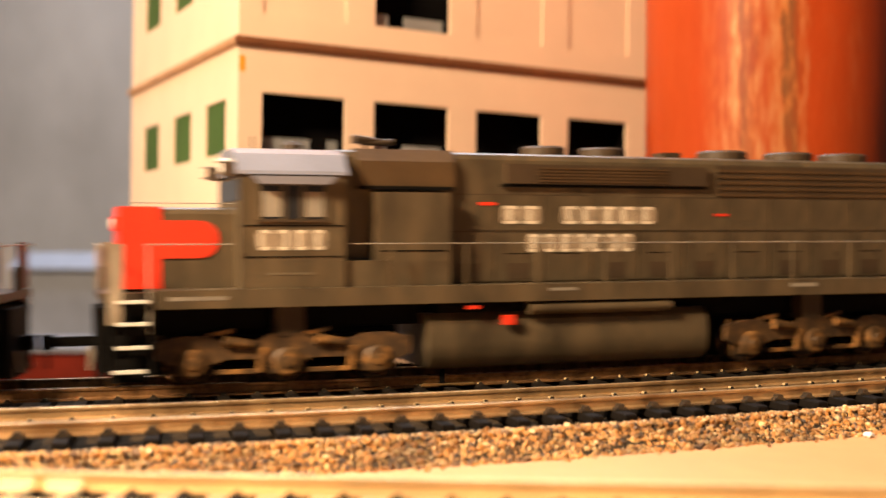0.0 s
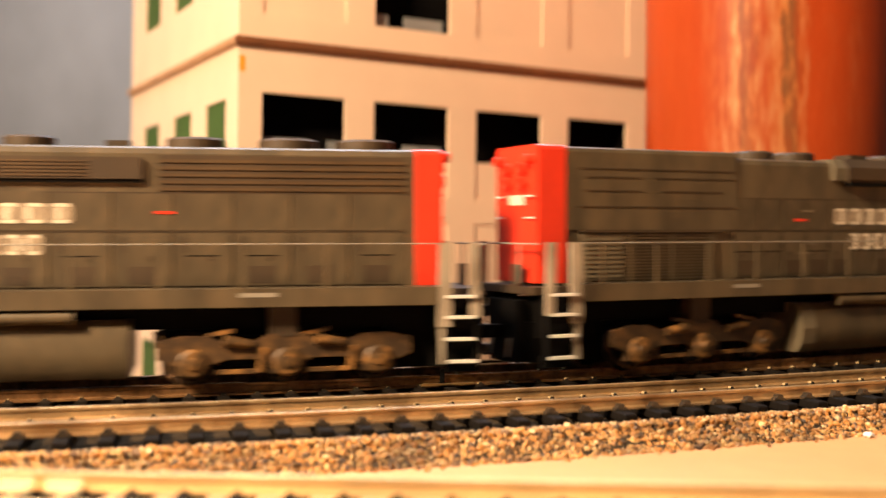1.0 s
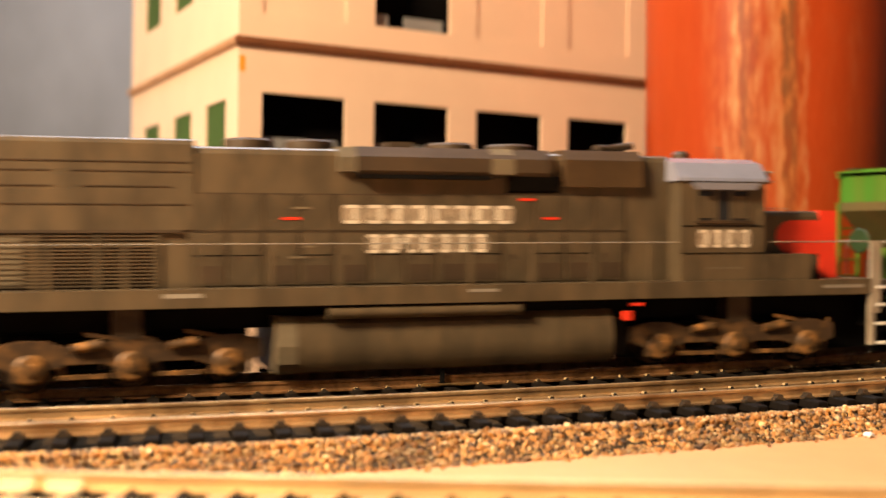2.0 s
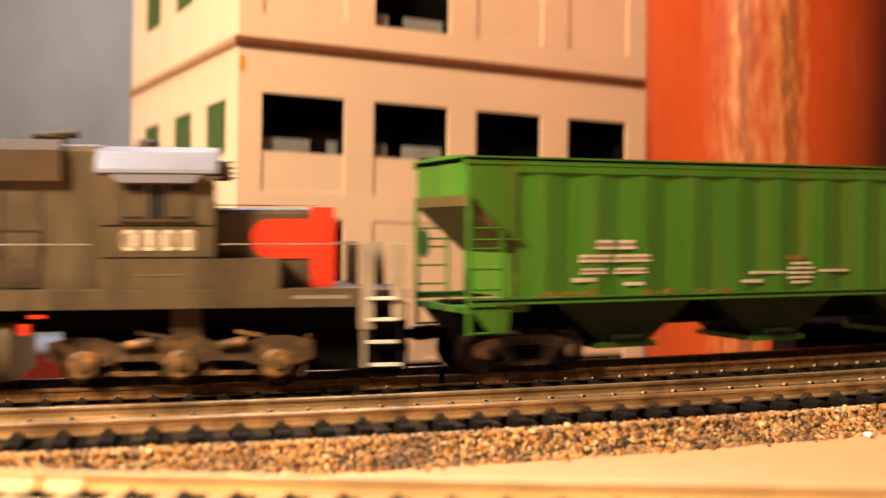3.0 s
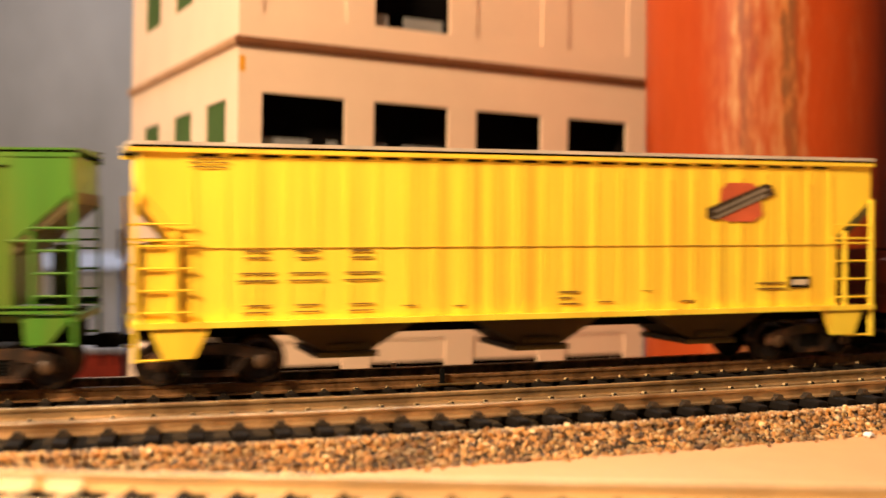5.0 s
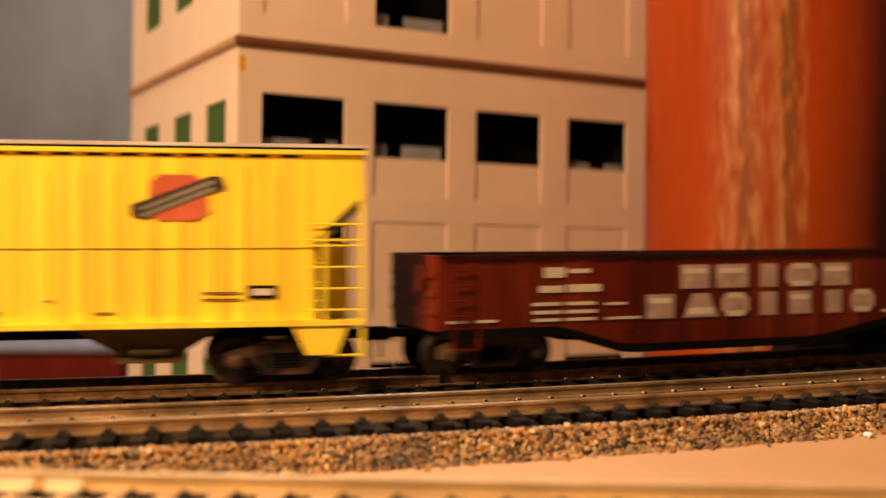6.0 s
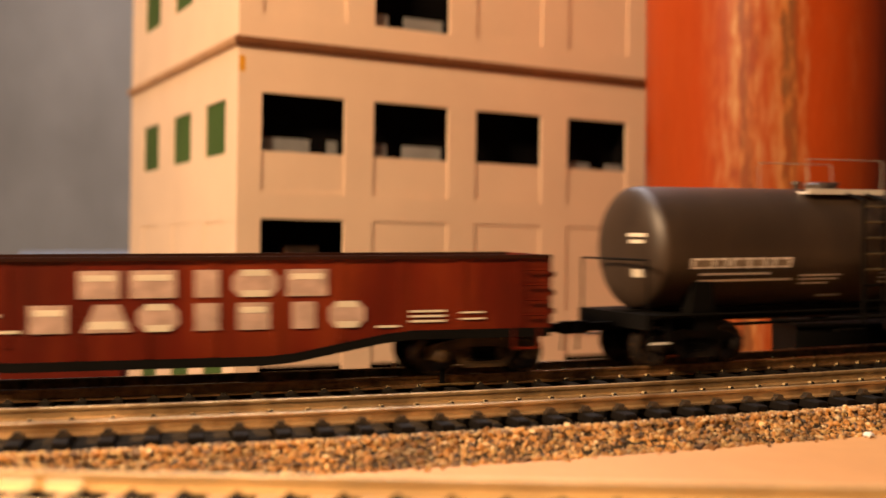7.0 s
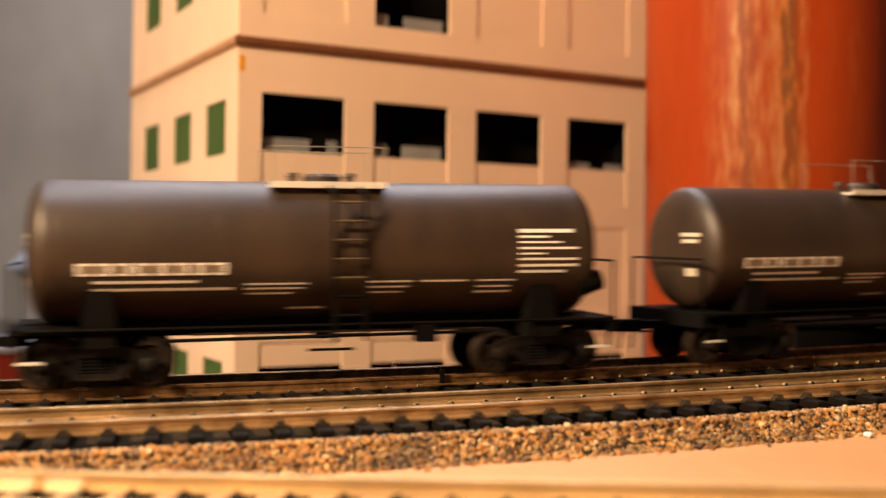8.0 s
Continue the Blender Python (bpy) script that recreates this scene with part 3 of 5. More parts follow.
def small_things():
    x, y, _ = curve_point(TH0 - 2.0 / RT, RT + GAUGE + 1.9)
    j = thing("rail_joiner", "bright brass joiner at the foot of a rail", "rail joiner")
    j.matrix_world = upose(x, y, RAIL - 2.55, TH0)
    bm = box(B(), -6.5, 6.0, -0.55, 0.45, 0.42, 0.8)
    part("clip", bm, BRASS, j, bevel=0.1)
    part("wire", rod(B(), (-6.2, -0.4, 0.9), (2, -0.7, 0.6), 0.18, 6), BRASS, j)
    p = thing("uncoupler_pin", "short black pin standing beside the rail", "pin")
    x, y, _ = curve_point(TH0 - 3.2 / RT, RT + GAUGE + 1.2)
    p.matrix_world = upose(x, y, RAIL - 2.55, TH0)
    part("shaft", box(B(), -0.45, 0.45, -0.45, 0.45, 0.9, 4.0), BLACK, p, bevel=0.12)
    part("foot", box(B(), -0.8, 0.8, -0.7, 0.7, 0.0, 0.9), BLACK, p, bevel=0.1)
    q = thing("pale_peg", "small pale wooden peg behind the rail", "peg")
    x, y, _ = curve_point(TH0 - 8.6 / RT, RT - 13.0)
    q.matrix_world = upose(x, y, RAIL - 4.0, TH0)
    part("stem", rod(B(), (0, 0, -0.5), (0, 0, 4.0), 0.6, 10), PEG, q, smooth=True)
    part("cap", rod(B(), (0, 0, 4.0), (0, 0, 4.5), 0.75, 10, 0.6), PEG, q, smooth=True)
    s = B()
    bmesh.ops.create_icosphere(s, subdivisions=2, radius=1.15)
    for v in s.verts:
        v.co = v.co * random.Random(v.index).uniform(0.85, 1.05)
        v.co.z *= 0.6
    o = part("white_pebble", s, STEEL, at=(84.5, 222.0, 0.5), smooth=True)
    tagged(o, "small white pebble on the bare plywood", "pebble")
    # Pale plates stand in for the lamp's highlight on the spur rail.
    for k, (x, y) in enumerate(((-58.3, 153.6), (-51.4, 153.0))):
        c = thing("rail_highlight", "pale plate for the lamp's highlight on the spur's rail", "rail clip", "rail clips")
        c.matrix_world = upose(x, y, RAIL - 2.55, math.radians(-4.8))
        part("plate", box(B(), -2.7, 2.5, -1.1, -0.6, 0.2, 1.9), HIGHLIGHT, c, bevel=0.15)
        part("lip", box(B(), -2.5, 2.3, -1.5, -1.1, 0.2, 0.6), HIGHLIGHT, c, bevel=0.1)


small_things()


# ---- the train ----
def travel(t):
    u = t - 4
    return 132.392 * u + 0.3168 * u ** 2 + 0.127 * u ** 3


MOVERS = []
WHEELS = []


def car_pose(s0, half, t, flip):
    s = s0 - travel(t)
    (xa, ya, _), (xb, yb, _) = path(s - half), path(s + half)
    return upose((xa + xb) / 2, (ya + yb) / 2, RAIL, math.atan2(yb - ya, xb - xa) + (math.pi if flip else 0))


def wheel_bm(r):
    bm = B()
    for s in (-1, 1):
        prof = [(r + 0.75, 7.0), (r + 0.75, 7.45), (r, 7.9), (r - 0.08, 9.4), (r - 0.9, 9.5), (r - 1.1, 8.9), (1.6, 8.5), (1.3, 9.6), (0.4, 9.7)]
        lathe(bm, [(a, s * b) for a, b in prof], 28, "y")
        for k in range(4):
            an = k * math.pi / 2
            rod(bm, ((r * 0.6) * math.cos(an), s * 8.6, (r * 0.6) * math.sin(an)), ((r * 0.6) * math.cos(an), s * 9.05, (r * 0.6) * math.sin(an)), r * 0.13, 8)
    rod(bm, (0, -12.0, 0), (0, 12.0, 0), 0.85, 12)
    return bm


def freight_truck(c, at, rz, material, trim=JOURNAL):
    """A two-axle truck with cast side frames; its wheels turn."""
    t = part("truck", box(B(), -2.2, 2.2, -11.5, 11.5, 5.6, 8.4), material, c, "dark weathered two-axle truck", bevel=0.4)
    t.location, t.rotation_euler = (at * U, 0, 0), (0, 0, rz)
    # Black core added to darken the gap between the wheels.
    part("truck_core", box(B(), -6.5, 6.5, -6.4, 6.4, 2.0, 6.4), BLACK, t, bevel=0.5)
    for s in (-1, 1):
        y = s * 11.6
        bm = prism(B(), [(-13.2, 4.0), (-13.2, 6.7), (-11, 7.6), (-5.2, 8.9), (5.2, 8.9), (11, 7.6), (13.2, 6.7), (13.2, 4.0), (10.8, 3.9), (9.4, 5.7), (6.2, 5.9), (4.2, 6.7), (-4.2, 6.7), (-6.2, 5.9), (-9.4, 5.7), (-10.8, 3.9)], y - 0.75, y + 0.75)
        prism(bm, [(-7.8, 5.6), (-5.9, 5.8), (-4.2, 3.3), (4.2, 3.3), (5.9, 5.8), (7.8, 5.6), (4.8, 1.9), (-4.8, 1.9)], y - 0.7, y + 0.7)
        for x in (-4.0, 4.0):
            box(bm, x - 0.5, x + 0.5, y - 0.65, y + 0.65, 3.2, 6.8)
        part("side_frame", bm, material, t)
        for x in (-10.6, 10.6):
            part("journal_box", lathe(B(), [(0.4, 0), (1.5, 0.2), (1.6, 1.4), (1.1, 1.7)] if s > 0 else [(0.4, 0), (1.5, -0.2), (1.6, -1.4), (1.1, -1.7)], 14, "y", at=(x, y + s * 0.5, 5.0)), trim, t, smooth=True)
        for x in (-2.2, 0, 2.2):
            part("spring", lathe(B(), [(0.85 if k % 2 else 1.0, 2.9 + k * 0.36) for k in range(11)], 10, at=(x, y - s * 0.1, 0)), BLACK, t)
    r = 4.9
    for x in (-10.6, 10.6):
        w = part("wheelset", wheel_bm(r), WHEEL, t, "dark steel wheels on an axle", smooth=True)
        WHEELS.append((w, x, r))
    return t


def loco_truck(c, at, rz, flip):
    t = part("truck", box(B(), -20, 20, -8.5, 8.5, 7.5, 10.2), BLACK, c, "rusty brown three-axle truck", bevel=0.4)
    t.location, t.rotation_euler = (at * U, 0, 0), (0, 0, rz)
    part("gear_case", box(B(), -26, 26, -6.2, 6.2, 1.6, 11.6), BLACK, t, "black gear case between the wheels", bevel=0.6)
    for s in (-1, 1):
        y = s * 12.4
        outline = [(-27.5, 6.0), (-27.5, 9.6), (-22, 10.8), (-17, 10.6), (-13, 9.2), (-6.5, 9.4), (-3.5, 11.0), (3.5, 11.0), (6.5, 9.4), (13, 9.2), (17, 10.6), (22, 10.8), (27.5, 9.6), (27.5, 6.0), (23.4, 4.4), (16.6, 4.4), (13, 5.6), (5, 5.6), (3.2, 4.4), (-3.2, 4.4), (-5, 5.6), (-13, 5.6), (-16.6, 4.4), (-23.4, 4.4)]
        part("side_frame", prism(B(), outline, y - 0.7, y + 0.7), TRUCK_FRAME, t, bevel=0.25)
        for x in (-20, 0, 20):
            part("journal_box", lathe(B(), [(0.5, s * 0.5), (3.1, s * 0.6), (3.2, s * 1.3), (2.6, s * 1.8), (1.4, s * 1.9), (1.2, s * 2.3), (0.3, s * 2.4)], 16, "y", at=(x, y, 4.9)), TRUCK, t, smooth=True)
            part("pedestal", box(B(), x - 3.6, x + 3.6, y - 0.8, y + 0.8, 2.4, 4.6), TRUCK_FRAME, t, bevel=0.3)
        for x in (-9.8, 9.8):
            part("brake_cylinder", rod(B(), (x - 3.6, y + s * 1.0, 9.6), (x + 2.2, y + s * 1.0, 8.8), 1.35, 12, 1.0), TRUCK, t, smooth=True)
            part("spring_plank", box(B(), x - 5.0, x + 5.0, y - 0.6, y + 0.6, 2.5, 3.4), TRUCK, t, bevel=0.2)
            part("brake_hanger", prism(B(), [(x + 3.2, 2.8), (x + 4.4, 2.8), (x + 5.4, 8.0), (x + 4.2, 8.0)], y - 1.4, y - 0.5), TRUCK, t)
        for x in (-14.0, 6.5):
            part("brake_link", prism(B(), [(x - 3.2, 10.3), (x + 2.6, 11.3), (x + 2.8, 12.2), (x - 3.2, 11.1)], y - 0.4, y + 0.8), TRUCK, t, bevel=0.15)
        part("brake_rod", rod(B(), (-24, y - s * 1.2, 3.8), (24, y - s * 1.2, 3.8), 0.3, 6), BLACK, t)
        part("sand_pipe", rod(B(), (-26.5, y, 11), (-25.2, y, 2.0), 0.3, 6), TRUCK, t)
    r = 5.3
    for x in (-20, 0, 20):
        w = part("wheelset", wheel_bm(r), WHEEL, t, "steel wheels on an axle", smooth=True)
        WHEELS.append((w, x, r if not flip else -r))
    return t


def coupler(c, x, s, reach):
    """A knuckle coupler on the end at x, looking the way s; reach: how far its head stands out."""
    k = part("coupler", box(B(), min(x - s * 3, x + s * (reach - 2.4)), max(x - s * 3, x + s * (reach - 2.4)), -1.1, 1.1, 8.4, 10.4), BLACK, c, "black knuckle coupler", bevel=0.2)
    part("knuckle", prism(B(), [(x + s * (reach - 3), 7.9), (x + s * (reach - 0.1), 7.9), (x + s * (reach - 0.1), 10.9), (x + s * (reach - 3), 10.9)], -1.9, 1.2), BLACK, k, bevel=0.4)
    part("uncoupling_rod", rod(B(), (x + s * (reach - 1.5), 0.6, 8.2), (x + s * (reach - 1.8), 1.6, 3.6), 0.28, 6), BLACK, k)


def blocks(c, y, x0, x1, z0, z1, n, name="lettering", gap=0.1, label="worn white painted block", skip=()):
    """A row of n plain painted blocks on a side, dusty in the middle, with a bright edge above and below."""
    w = (x1 - x0) / n
    s = -1 if y < 0 else 1
    h = z1 - z0
    rnd = random.Random(n * 31 + int(x0 * 10))
    for i in range(n):
        if i in skip:
            continue
        a, b = x0 + w * i + w * gap / 2, x0 + w * (i + 1) - w * gap / 2
        q = 0.16 * h
        base = part(name, prism(B(), [(a + q, z0), (b - q, z0), (b, z0 + q), (b, z1 - q), (b - q, z1), (a + q, z1), (a, z1 - q), (a, z0 + q)], min(y, y + s * 0.07), max(y, y + s * 0.07)), DUSTY, c, label)
        ya, yb = min(y, y + s * 0.12), max(y, y + s * 0.12)
        part("edge", box(B(), a + q, b - q, ya, yb, z0, z0 + 0.17 * h), WHITE, base)
        part("edge", box(B(), a + q, b - q, ya, yb, z1 - 0.17 * h, z1), WHITE, base)
        k = a + (b - a) * rnd.choice((0.12, 0.3, 0.62))
        part("upright", box(B(), k, k + (b - a) * rnd.uniform(0.18, 0.3), ya, yb, z0 + 0.2 * h, z1 - 0.2 * h), WHITE, base)


def emblem_shape(c, y, kind, a, b, z0, z1):
    """One large plain painted shape: a silhouette in dusty white with brighter strips."""
    s = -1 if y < 0 else 1
    h, w = z1 - z0, b - a
    q = 0.28 * h
    outline = {"slab": [(a, z0), (b, z0), (b, z1), (a, z1)],
               "disc": [(a + q, z0), (b - q, z0), (b, z0 + q), (b, z1 - q), (b - q, z1), (a + q, z1), (a, z1 - q), (a, z0 + q)],
               "wedge": [(a, z0), (b, z0), (b - 0.26 * w, z1), (a + 0.26 * w, z1)]}[kind]
    base = part("lettering", prism(B(), outline, min(y, y + s * 0.07), max(y, y + s * 0.07)), DUSTY_PINK, c, "large pale painted shape")
    ya, yb = min(y, y + s * 0.13), max(y, y + s * 0.13)
    strips = {"slab": [(a + 0.12 * w, b - 0.12 * w, z0 + 0.62 * h, z0 + 0.84 * h)] if w > 6 else [],
              "disc": [(a + 0.2 * w, b - 0.2 * w, z0, z0 + 0.24 * h), (a + 0.2 * w, b - 0.2 * w, z1 - 0.24 * h, z1)],
              "wedge": [(a + 0.14 * w, b - 0.14 * w, z0 + 0.12 * h, z0 + 0.4 * h)]}[kind]
    for x0, x1, za, zb in strips:
        part("strip", box(B(), x0, x1, ya, yb, za, zb), WHITE, base)


def bars(c, y, rows, material, name="lettering", label="", sunk=0.0):
    """Plain painted bars (x0, x1, z0, z1) on a side."""
    s = -1 if y < 0 else 1
    for x0, x1, z0, z1 in rows:
        part(name, box(B(), x0, x1, min(y - s * sunk, y + s * 0.09), max(y - s * sunk, y + s * 0.09), z0, z1), material, c, label)


def hood_outline(w, z0, z1, r=1.6):
    return [(-w, z0), (w, z0), (w, z1 - r), (w - r * 0.3, z1 - r * 0.3), (w - r, z1), (-w + r, z1), (-w + r * 0.3, z1 - r * 0.3), (-w, z1 - r)]


def wing(x_front, x_back, x_tip, z0, z1, za, zb, w, sgn):
    """A painted end: the full height from x_front to x_back and a rounded wing on to x_tip between za and zb."""
    rad = (zb - za) / 2
    pts = [(x_front, z0), (x_back, z0), (x_back, za)]
    for i in range(9):
        an = -math.pi / 2 + math.pi * i / 8
        pts.append((x_tip - sgn * rad + sgn * rad * math.cos(an), (za + zb) / 2 + rad * math.sin(an)))
    pts += [(x_back, zb), (x_back, z1), (x_front, z1)]
    return prism(B(), pts, -w, w)


def stairs(c, x, s, outer, inner):
    """The corner steps of a locomotive: x the outer end, s the way outward; outer and inner: half widths of the two posts."""
    for y in (-1, 1):
        ya = y * 16.6
        for dx, lean, w, z0 in ((1.4, 0.4, outer, 14.0), (8.4, -0.3, inner, 12.0)):
            xa = x - s * dx
            if w < 0.5:
                part("stair_post", rod(B(), (xa, ya, z0), (xa - s * lean, ya, 30.4), w, 6), POST, c, "thin grey stair post")
            else:
                o = [(xa - w, z0), (xa + w, z0), (xa + w - s * lean, 30.4), (xa - w - s * lean, 30.4)]
                part("stair_post", prism(B(), o, ya - 0.4, ya + 0.4), STAIR, c, "pale weathered stair post", bevel=0.12)
        for k, z in enumerate((4.4, 9.3, 14.1, 18.6)):
            xm = x - s * (4.9 - (0.7 if k == 0 else 0))
            t = part("step", box(B(), xm - 3.2, xm + 3.2, y * 16.9 - 0.9, y * 16.9 + 0.9, z - 0.3, z + 0.3), STEEL, c, "white-edged step", bevel=0.1)
            part("riser", box(B(), xm - 3.7, xm + 3.7, y * 14.6 - 0.5, y * 14.6 + 0.5, z - 2.4, z + 0.2), BLACK, t)
        part("step_side", box(B(), x - s * 8.8 - 0.4, x - s * 8.8 + 0.4, y * 15.8 - 1.0, y * 15.8 + 1.0, 3.8, 17), STAIR if inner > 0.5 else BLACK, c)
        part("step_side", box(B(), x - s * 1.0 - 0.3, x - s * 1.0 + 0.3, y * 15.8 - 1.0, y * 15.8 + 1.0, 3.8, 17), BLACK, c)


def rail_rods(c, x0, x1, posts):
    for y in (-16.7, 16.7):
        part("handrail", rod(B(), (x0, y, 30.2), (x1, y, 30.2), 0.16, 6), POST, c, "thin grey handrail")
        for k in range(posts):
            x = x0 + (x1 - x0) * (k + 0.5) / posts
            part("stanchion", box(B(), x - 0.4, x + 0.4, y - 0.2, y + 0.2, 20.8, 30.0), GREY, c, bevel=0.1)


def fan(c, x, r=6.0, z=51.0):
    f = part("roof_fan", lathe(B(), [(r, z - 0.4), (r, z + 1.9), (r - 0.5, z + 2.4), (r - 1.0, z + 2.4), (r - 1.2, z + 1.6), (1.0, z + 1.6), (0.6, z + 2.0)], 24, at=(x, 0, 0)), GREY_DARK, c, "round roof fan", smooth=True)
    bm = B()
    for k in range(6):
        a = k * math.pi / 6
        rod(bm, (x - (r - 0.8) * math.cos(a), -(r - 0.8) * math.sin(a), z + 2.2), (x + (r - 0.8) * math.cos(a), (r - 0.8) * math.sin(a), z + 2.2), 0.18, 5)
    part("fan_guard", bm, POST, f)


def locomotive(long_one, flip):
    """A six-axle diesel; its nose looks to -x. long_one: the type with low grilles at the rear."""
    if long_one:
        c = thing("diesel_locomotive", "weathered grey diesel locomotive with scarlet ends and low rear grilles", "locomotive", "locomotives of the train")
        front, rear, tb, hood_end, nose, cab = 121.0, 121.0, 73.0, 116.6, -104.3, (-78.9, -55.5)
        tank, top = (-38.0, 42.0), 51.3
    else:
        c = thing("diesel_locomotive", "weathered grey diesel locomotive with scarlet nose and rear end", "locomotive", "locomotives of the train")
        front, rear, tb, hood_end, nose, cab = 107.6, 112.6, 67.4, 102.8, -102.5, (-78.6, -56.0)
        tank, top = (-36.6, 35.5), 51.1
    part("sill", box(B(), -front + 11.5, rear - 11.5, -17, 17, 16.9, 20.8), GREY, c, "grey side sill and walkway", bevel=0.3)
    part("underframe", box(B(), -front + 4, rear - 4, -9, 9, 11.8, 16.9), BLACK, c)
    for s, half in ((-1, front), (1, rear)):
        part("pilot", prism(B(), [(s * (half - 2.5), 2.8), (s * (half - 0.4), 2.2), (s * half, 16.9), (s * (half - 2.5), 16.9)], -7.5, 7.5), BLACK, c, bevel=0.3)
        part("end_deck", box(B(), min(s * (half - 11.52), s * (half - 1)), max(s * (half - 11.52), s * (half - 1)), -13.0, 13.0, 18.4, 20.2), GREY_DARK, c, "grimy end platform between the steps", bevel=0.2)
        for ya, yb in ((-12.6, -11.0), (11.0, 12.6)):
            part("step_well", box(B(), min(s * (half - 11.0), s * (half - 3)), max(s * (half - 11.0), s * (half - 3)), ya, yb, 8.5, 18.38), BLACK, c)
        part("draft_gear", box(B(), min(s * (half - 22), s * (half - 3)), max(s * (half - 22), s * (half - 3)), -8.2, 8.2, 2.4, 11.78), BLACK, c, "black draft gear under the deck", bevel=0.4)
        part("brake_stand", box(B(), s * (half - 1.6) - 0.7, s * (half - 1.6) + 0.7, 3.2, 6.4, 20.2, 25.2), GREY_DARK, c, bevel=0.2)
        stairs(c, s * (half - 2.0), s, 1.4 if s < 0 else 1.1, 1.5 if (s > 0 or long_one) else 0.28)
        coupler(c, s * half, s, 3.2 if s > 0 else (5.2 if long_one else 11.0))
        for y in (-11, 11):
            part("air_hose", rod(B(), (s * (half + 0.3), y * 0.4, 8), (s * (half + 1.0), y * 0.42, 3.6), 0.4, 6), STAIR, c)
        part("end_rail", rod(B(), (s * (half - 1), -15.5, 30.0), (s * (half - 1), 15.5, 30.0), 0.22, 6), POST, c)
        for y in (-6.5, 6.5):
            part("end_post", rod(B(), (s * (half - 1), y, 20.8), (s * (half - 1), y, 30.0), 0.25, 6), POST, c)
    rail_rods(c, cab[1] + 1.5, rear - 10, 11 if long_one else 9)
    for y in (-16.7, 16.7):
        part("handrail", rod(B(), (-front + 9.5, y, 30.2), (cab[0] - 1.2, y, 30.2), 0.16, 6), POST, c)
    # hood
    hood = part("long_hood", loft(B(), hood_outline(9.4, 20.8, top), cab[1], hood_end), GREY, c, "long grey engine hood", bevel=0.0)
    if long_one:
        part("radiator_hood", loft(B(), hood_outline(9.75, 33.2, 52.7, 1.2), 58.8, hood_end - 0.05), GREY, c)
    n = 13 if long_one else 11
    x0, x1 = cab[1] + 12, (60 if long_one else hood_end - 8)
    bm0 = box(B(), -(x1 - x0) / n / 2 + 0.35, (x1 - x0) / n / 2 - 0.35, -0.22, 0.22, 0, 11.4)
    first = None
    for k in range(n):
        x = x0 + (x1 - x0) * (k + 0.5) / n
        for y in (-9.5, 9.5):
            if first is None:
                first = part("hood_door", bm0, GREY, c, bevel=0.12, at=(x, y, 21.2))
            else:
                again(first, c, (x, y, 21.2))
            # Dark patches stand in for the doors' shade between the stanchions.
            if k % 4 != 3:
                part("door_shade", box(B(), x - 3.0, x + 2.8, y - 0.3, y + 0.3, 21.6, 25.4), GREY_DARK, c, "dark patch painted for the shade on a lower door")
            if (k * 7 + (1 if y < 0 else 3)) % 5 < 3:
                part("door_seam", box(B(), x - 3.6, x + 3.4, y - 0.26, y + 0.26, 27.5, 27.75), BLACK, c)
            part("hinge", box(B(), x - 3.9, x - 3.4, y - 0.34, y + 0.34, 28.4, 31.6), GREY_DARK, c)
            part("door_latch", box(B(), x + 1.2, x + 1.8, y - 0.4, y + 0.4, 26.6, 27.6), GREY_DARK, c)
    for y in (-9.5, 9.5):
        for xa, xb, z in ((x0, x0 + (x1 - x0) * 0.36, 41.3), (x0 + (x1 - x0) * 0.45, x1, 41.0), (x0, x1, 32.7)):
            part("hood_seam", box(B(), xa, xb, y - 0.2, y + 0.2, z, z + 0.24), GREY_DARK, c)
    tall = None
    for k in range(n):
        x = x0 + (x1 - x0) * (k + 0.5) / n
        for y in (-9.5, 9.5):
            if tall is None:
                tall = part("hood_panel", box(B(), -(x1 - x0) / n / 2 + 0.2, (x1 - x0) / n / 2 - 0.2, -0.16, 0.16, 0, 8.2), GREY, c, bevel=0.08, at=(x, y, 33.1))
            else:
                again(tall, c, (x, y, 33.1))
    for y in (-9.55, 9.55):
        s = -1 if y < 0 else 1
        if long_one:
            g = part("intake_grille", box(B(), 66, 104, min(y, y + s * 0.1), max(y, y + s * 0.1), 20.9, 32.4), GREY_DARK, c, "dark low air-intake grille")
            for k in range(15):
                part("slat", box(B(), 66, 104, min(y + s * 0.1, y + s * 0.45), max(y + s * 0.1, y + s * 0.45), 21.3 + k * 0.75, 21.6 + k * 0.75), GREY, g)
            for k in range(4):
                part("bar", box(B(), 66 + k * 12.3, 67 + k * 12.3, min(y + s * 0.1, y + s * 0.5), max(y + s * 0.1, y + s * 0.5), 20.9, 32.4), GREY, g)
            # Pale colour here paints the grille's slats as sharply lit.
            lp = part("lit_slat_panel", box(B(), 93, 105, min(y, y + s * 0.35), max(y, y + s * 0.35), 21.2, 32.2), PALE_GREY, c, "louvred panel painted pale for sharply lit slats", bevel=0.1)
            for k in range(9):
                part("louvre", box(B(), 93.6, 104.4, min(y + s * 0.35, y + s * 0.6), max(y + s * 0.35, y + s * 0.6), 21.9 + k * 1.1, 22.5 + k * 1.1), PALE_GREY, lp)
            part("grille_lid", box(B(), 61.5, 105, min(y, y + s * 0.8), max(y, y + s * 0.8), 32.6, 33.2), GREY_DARK, c)
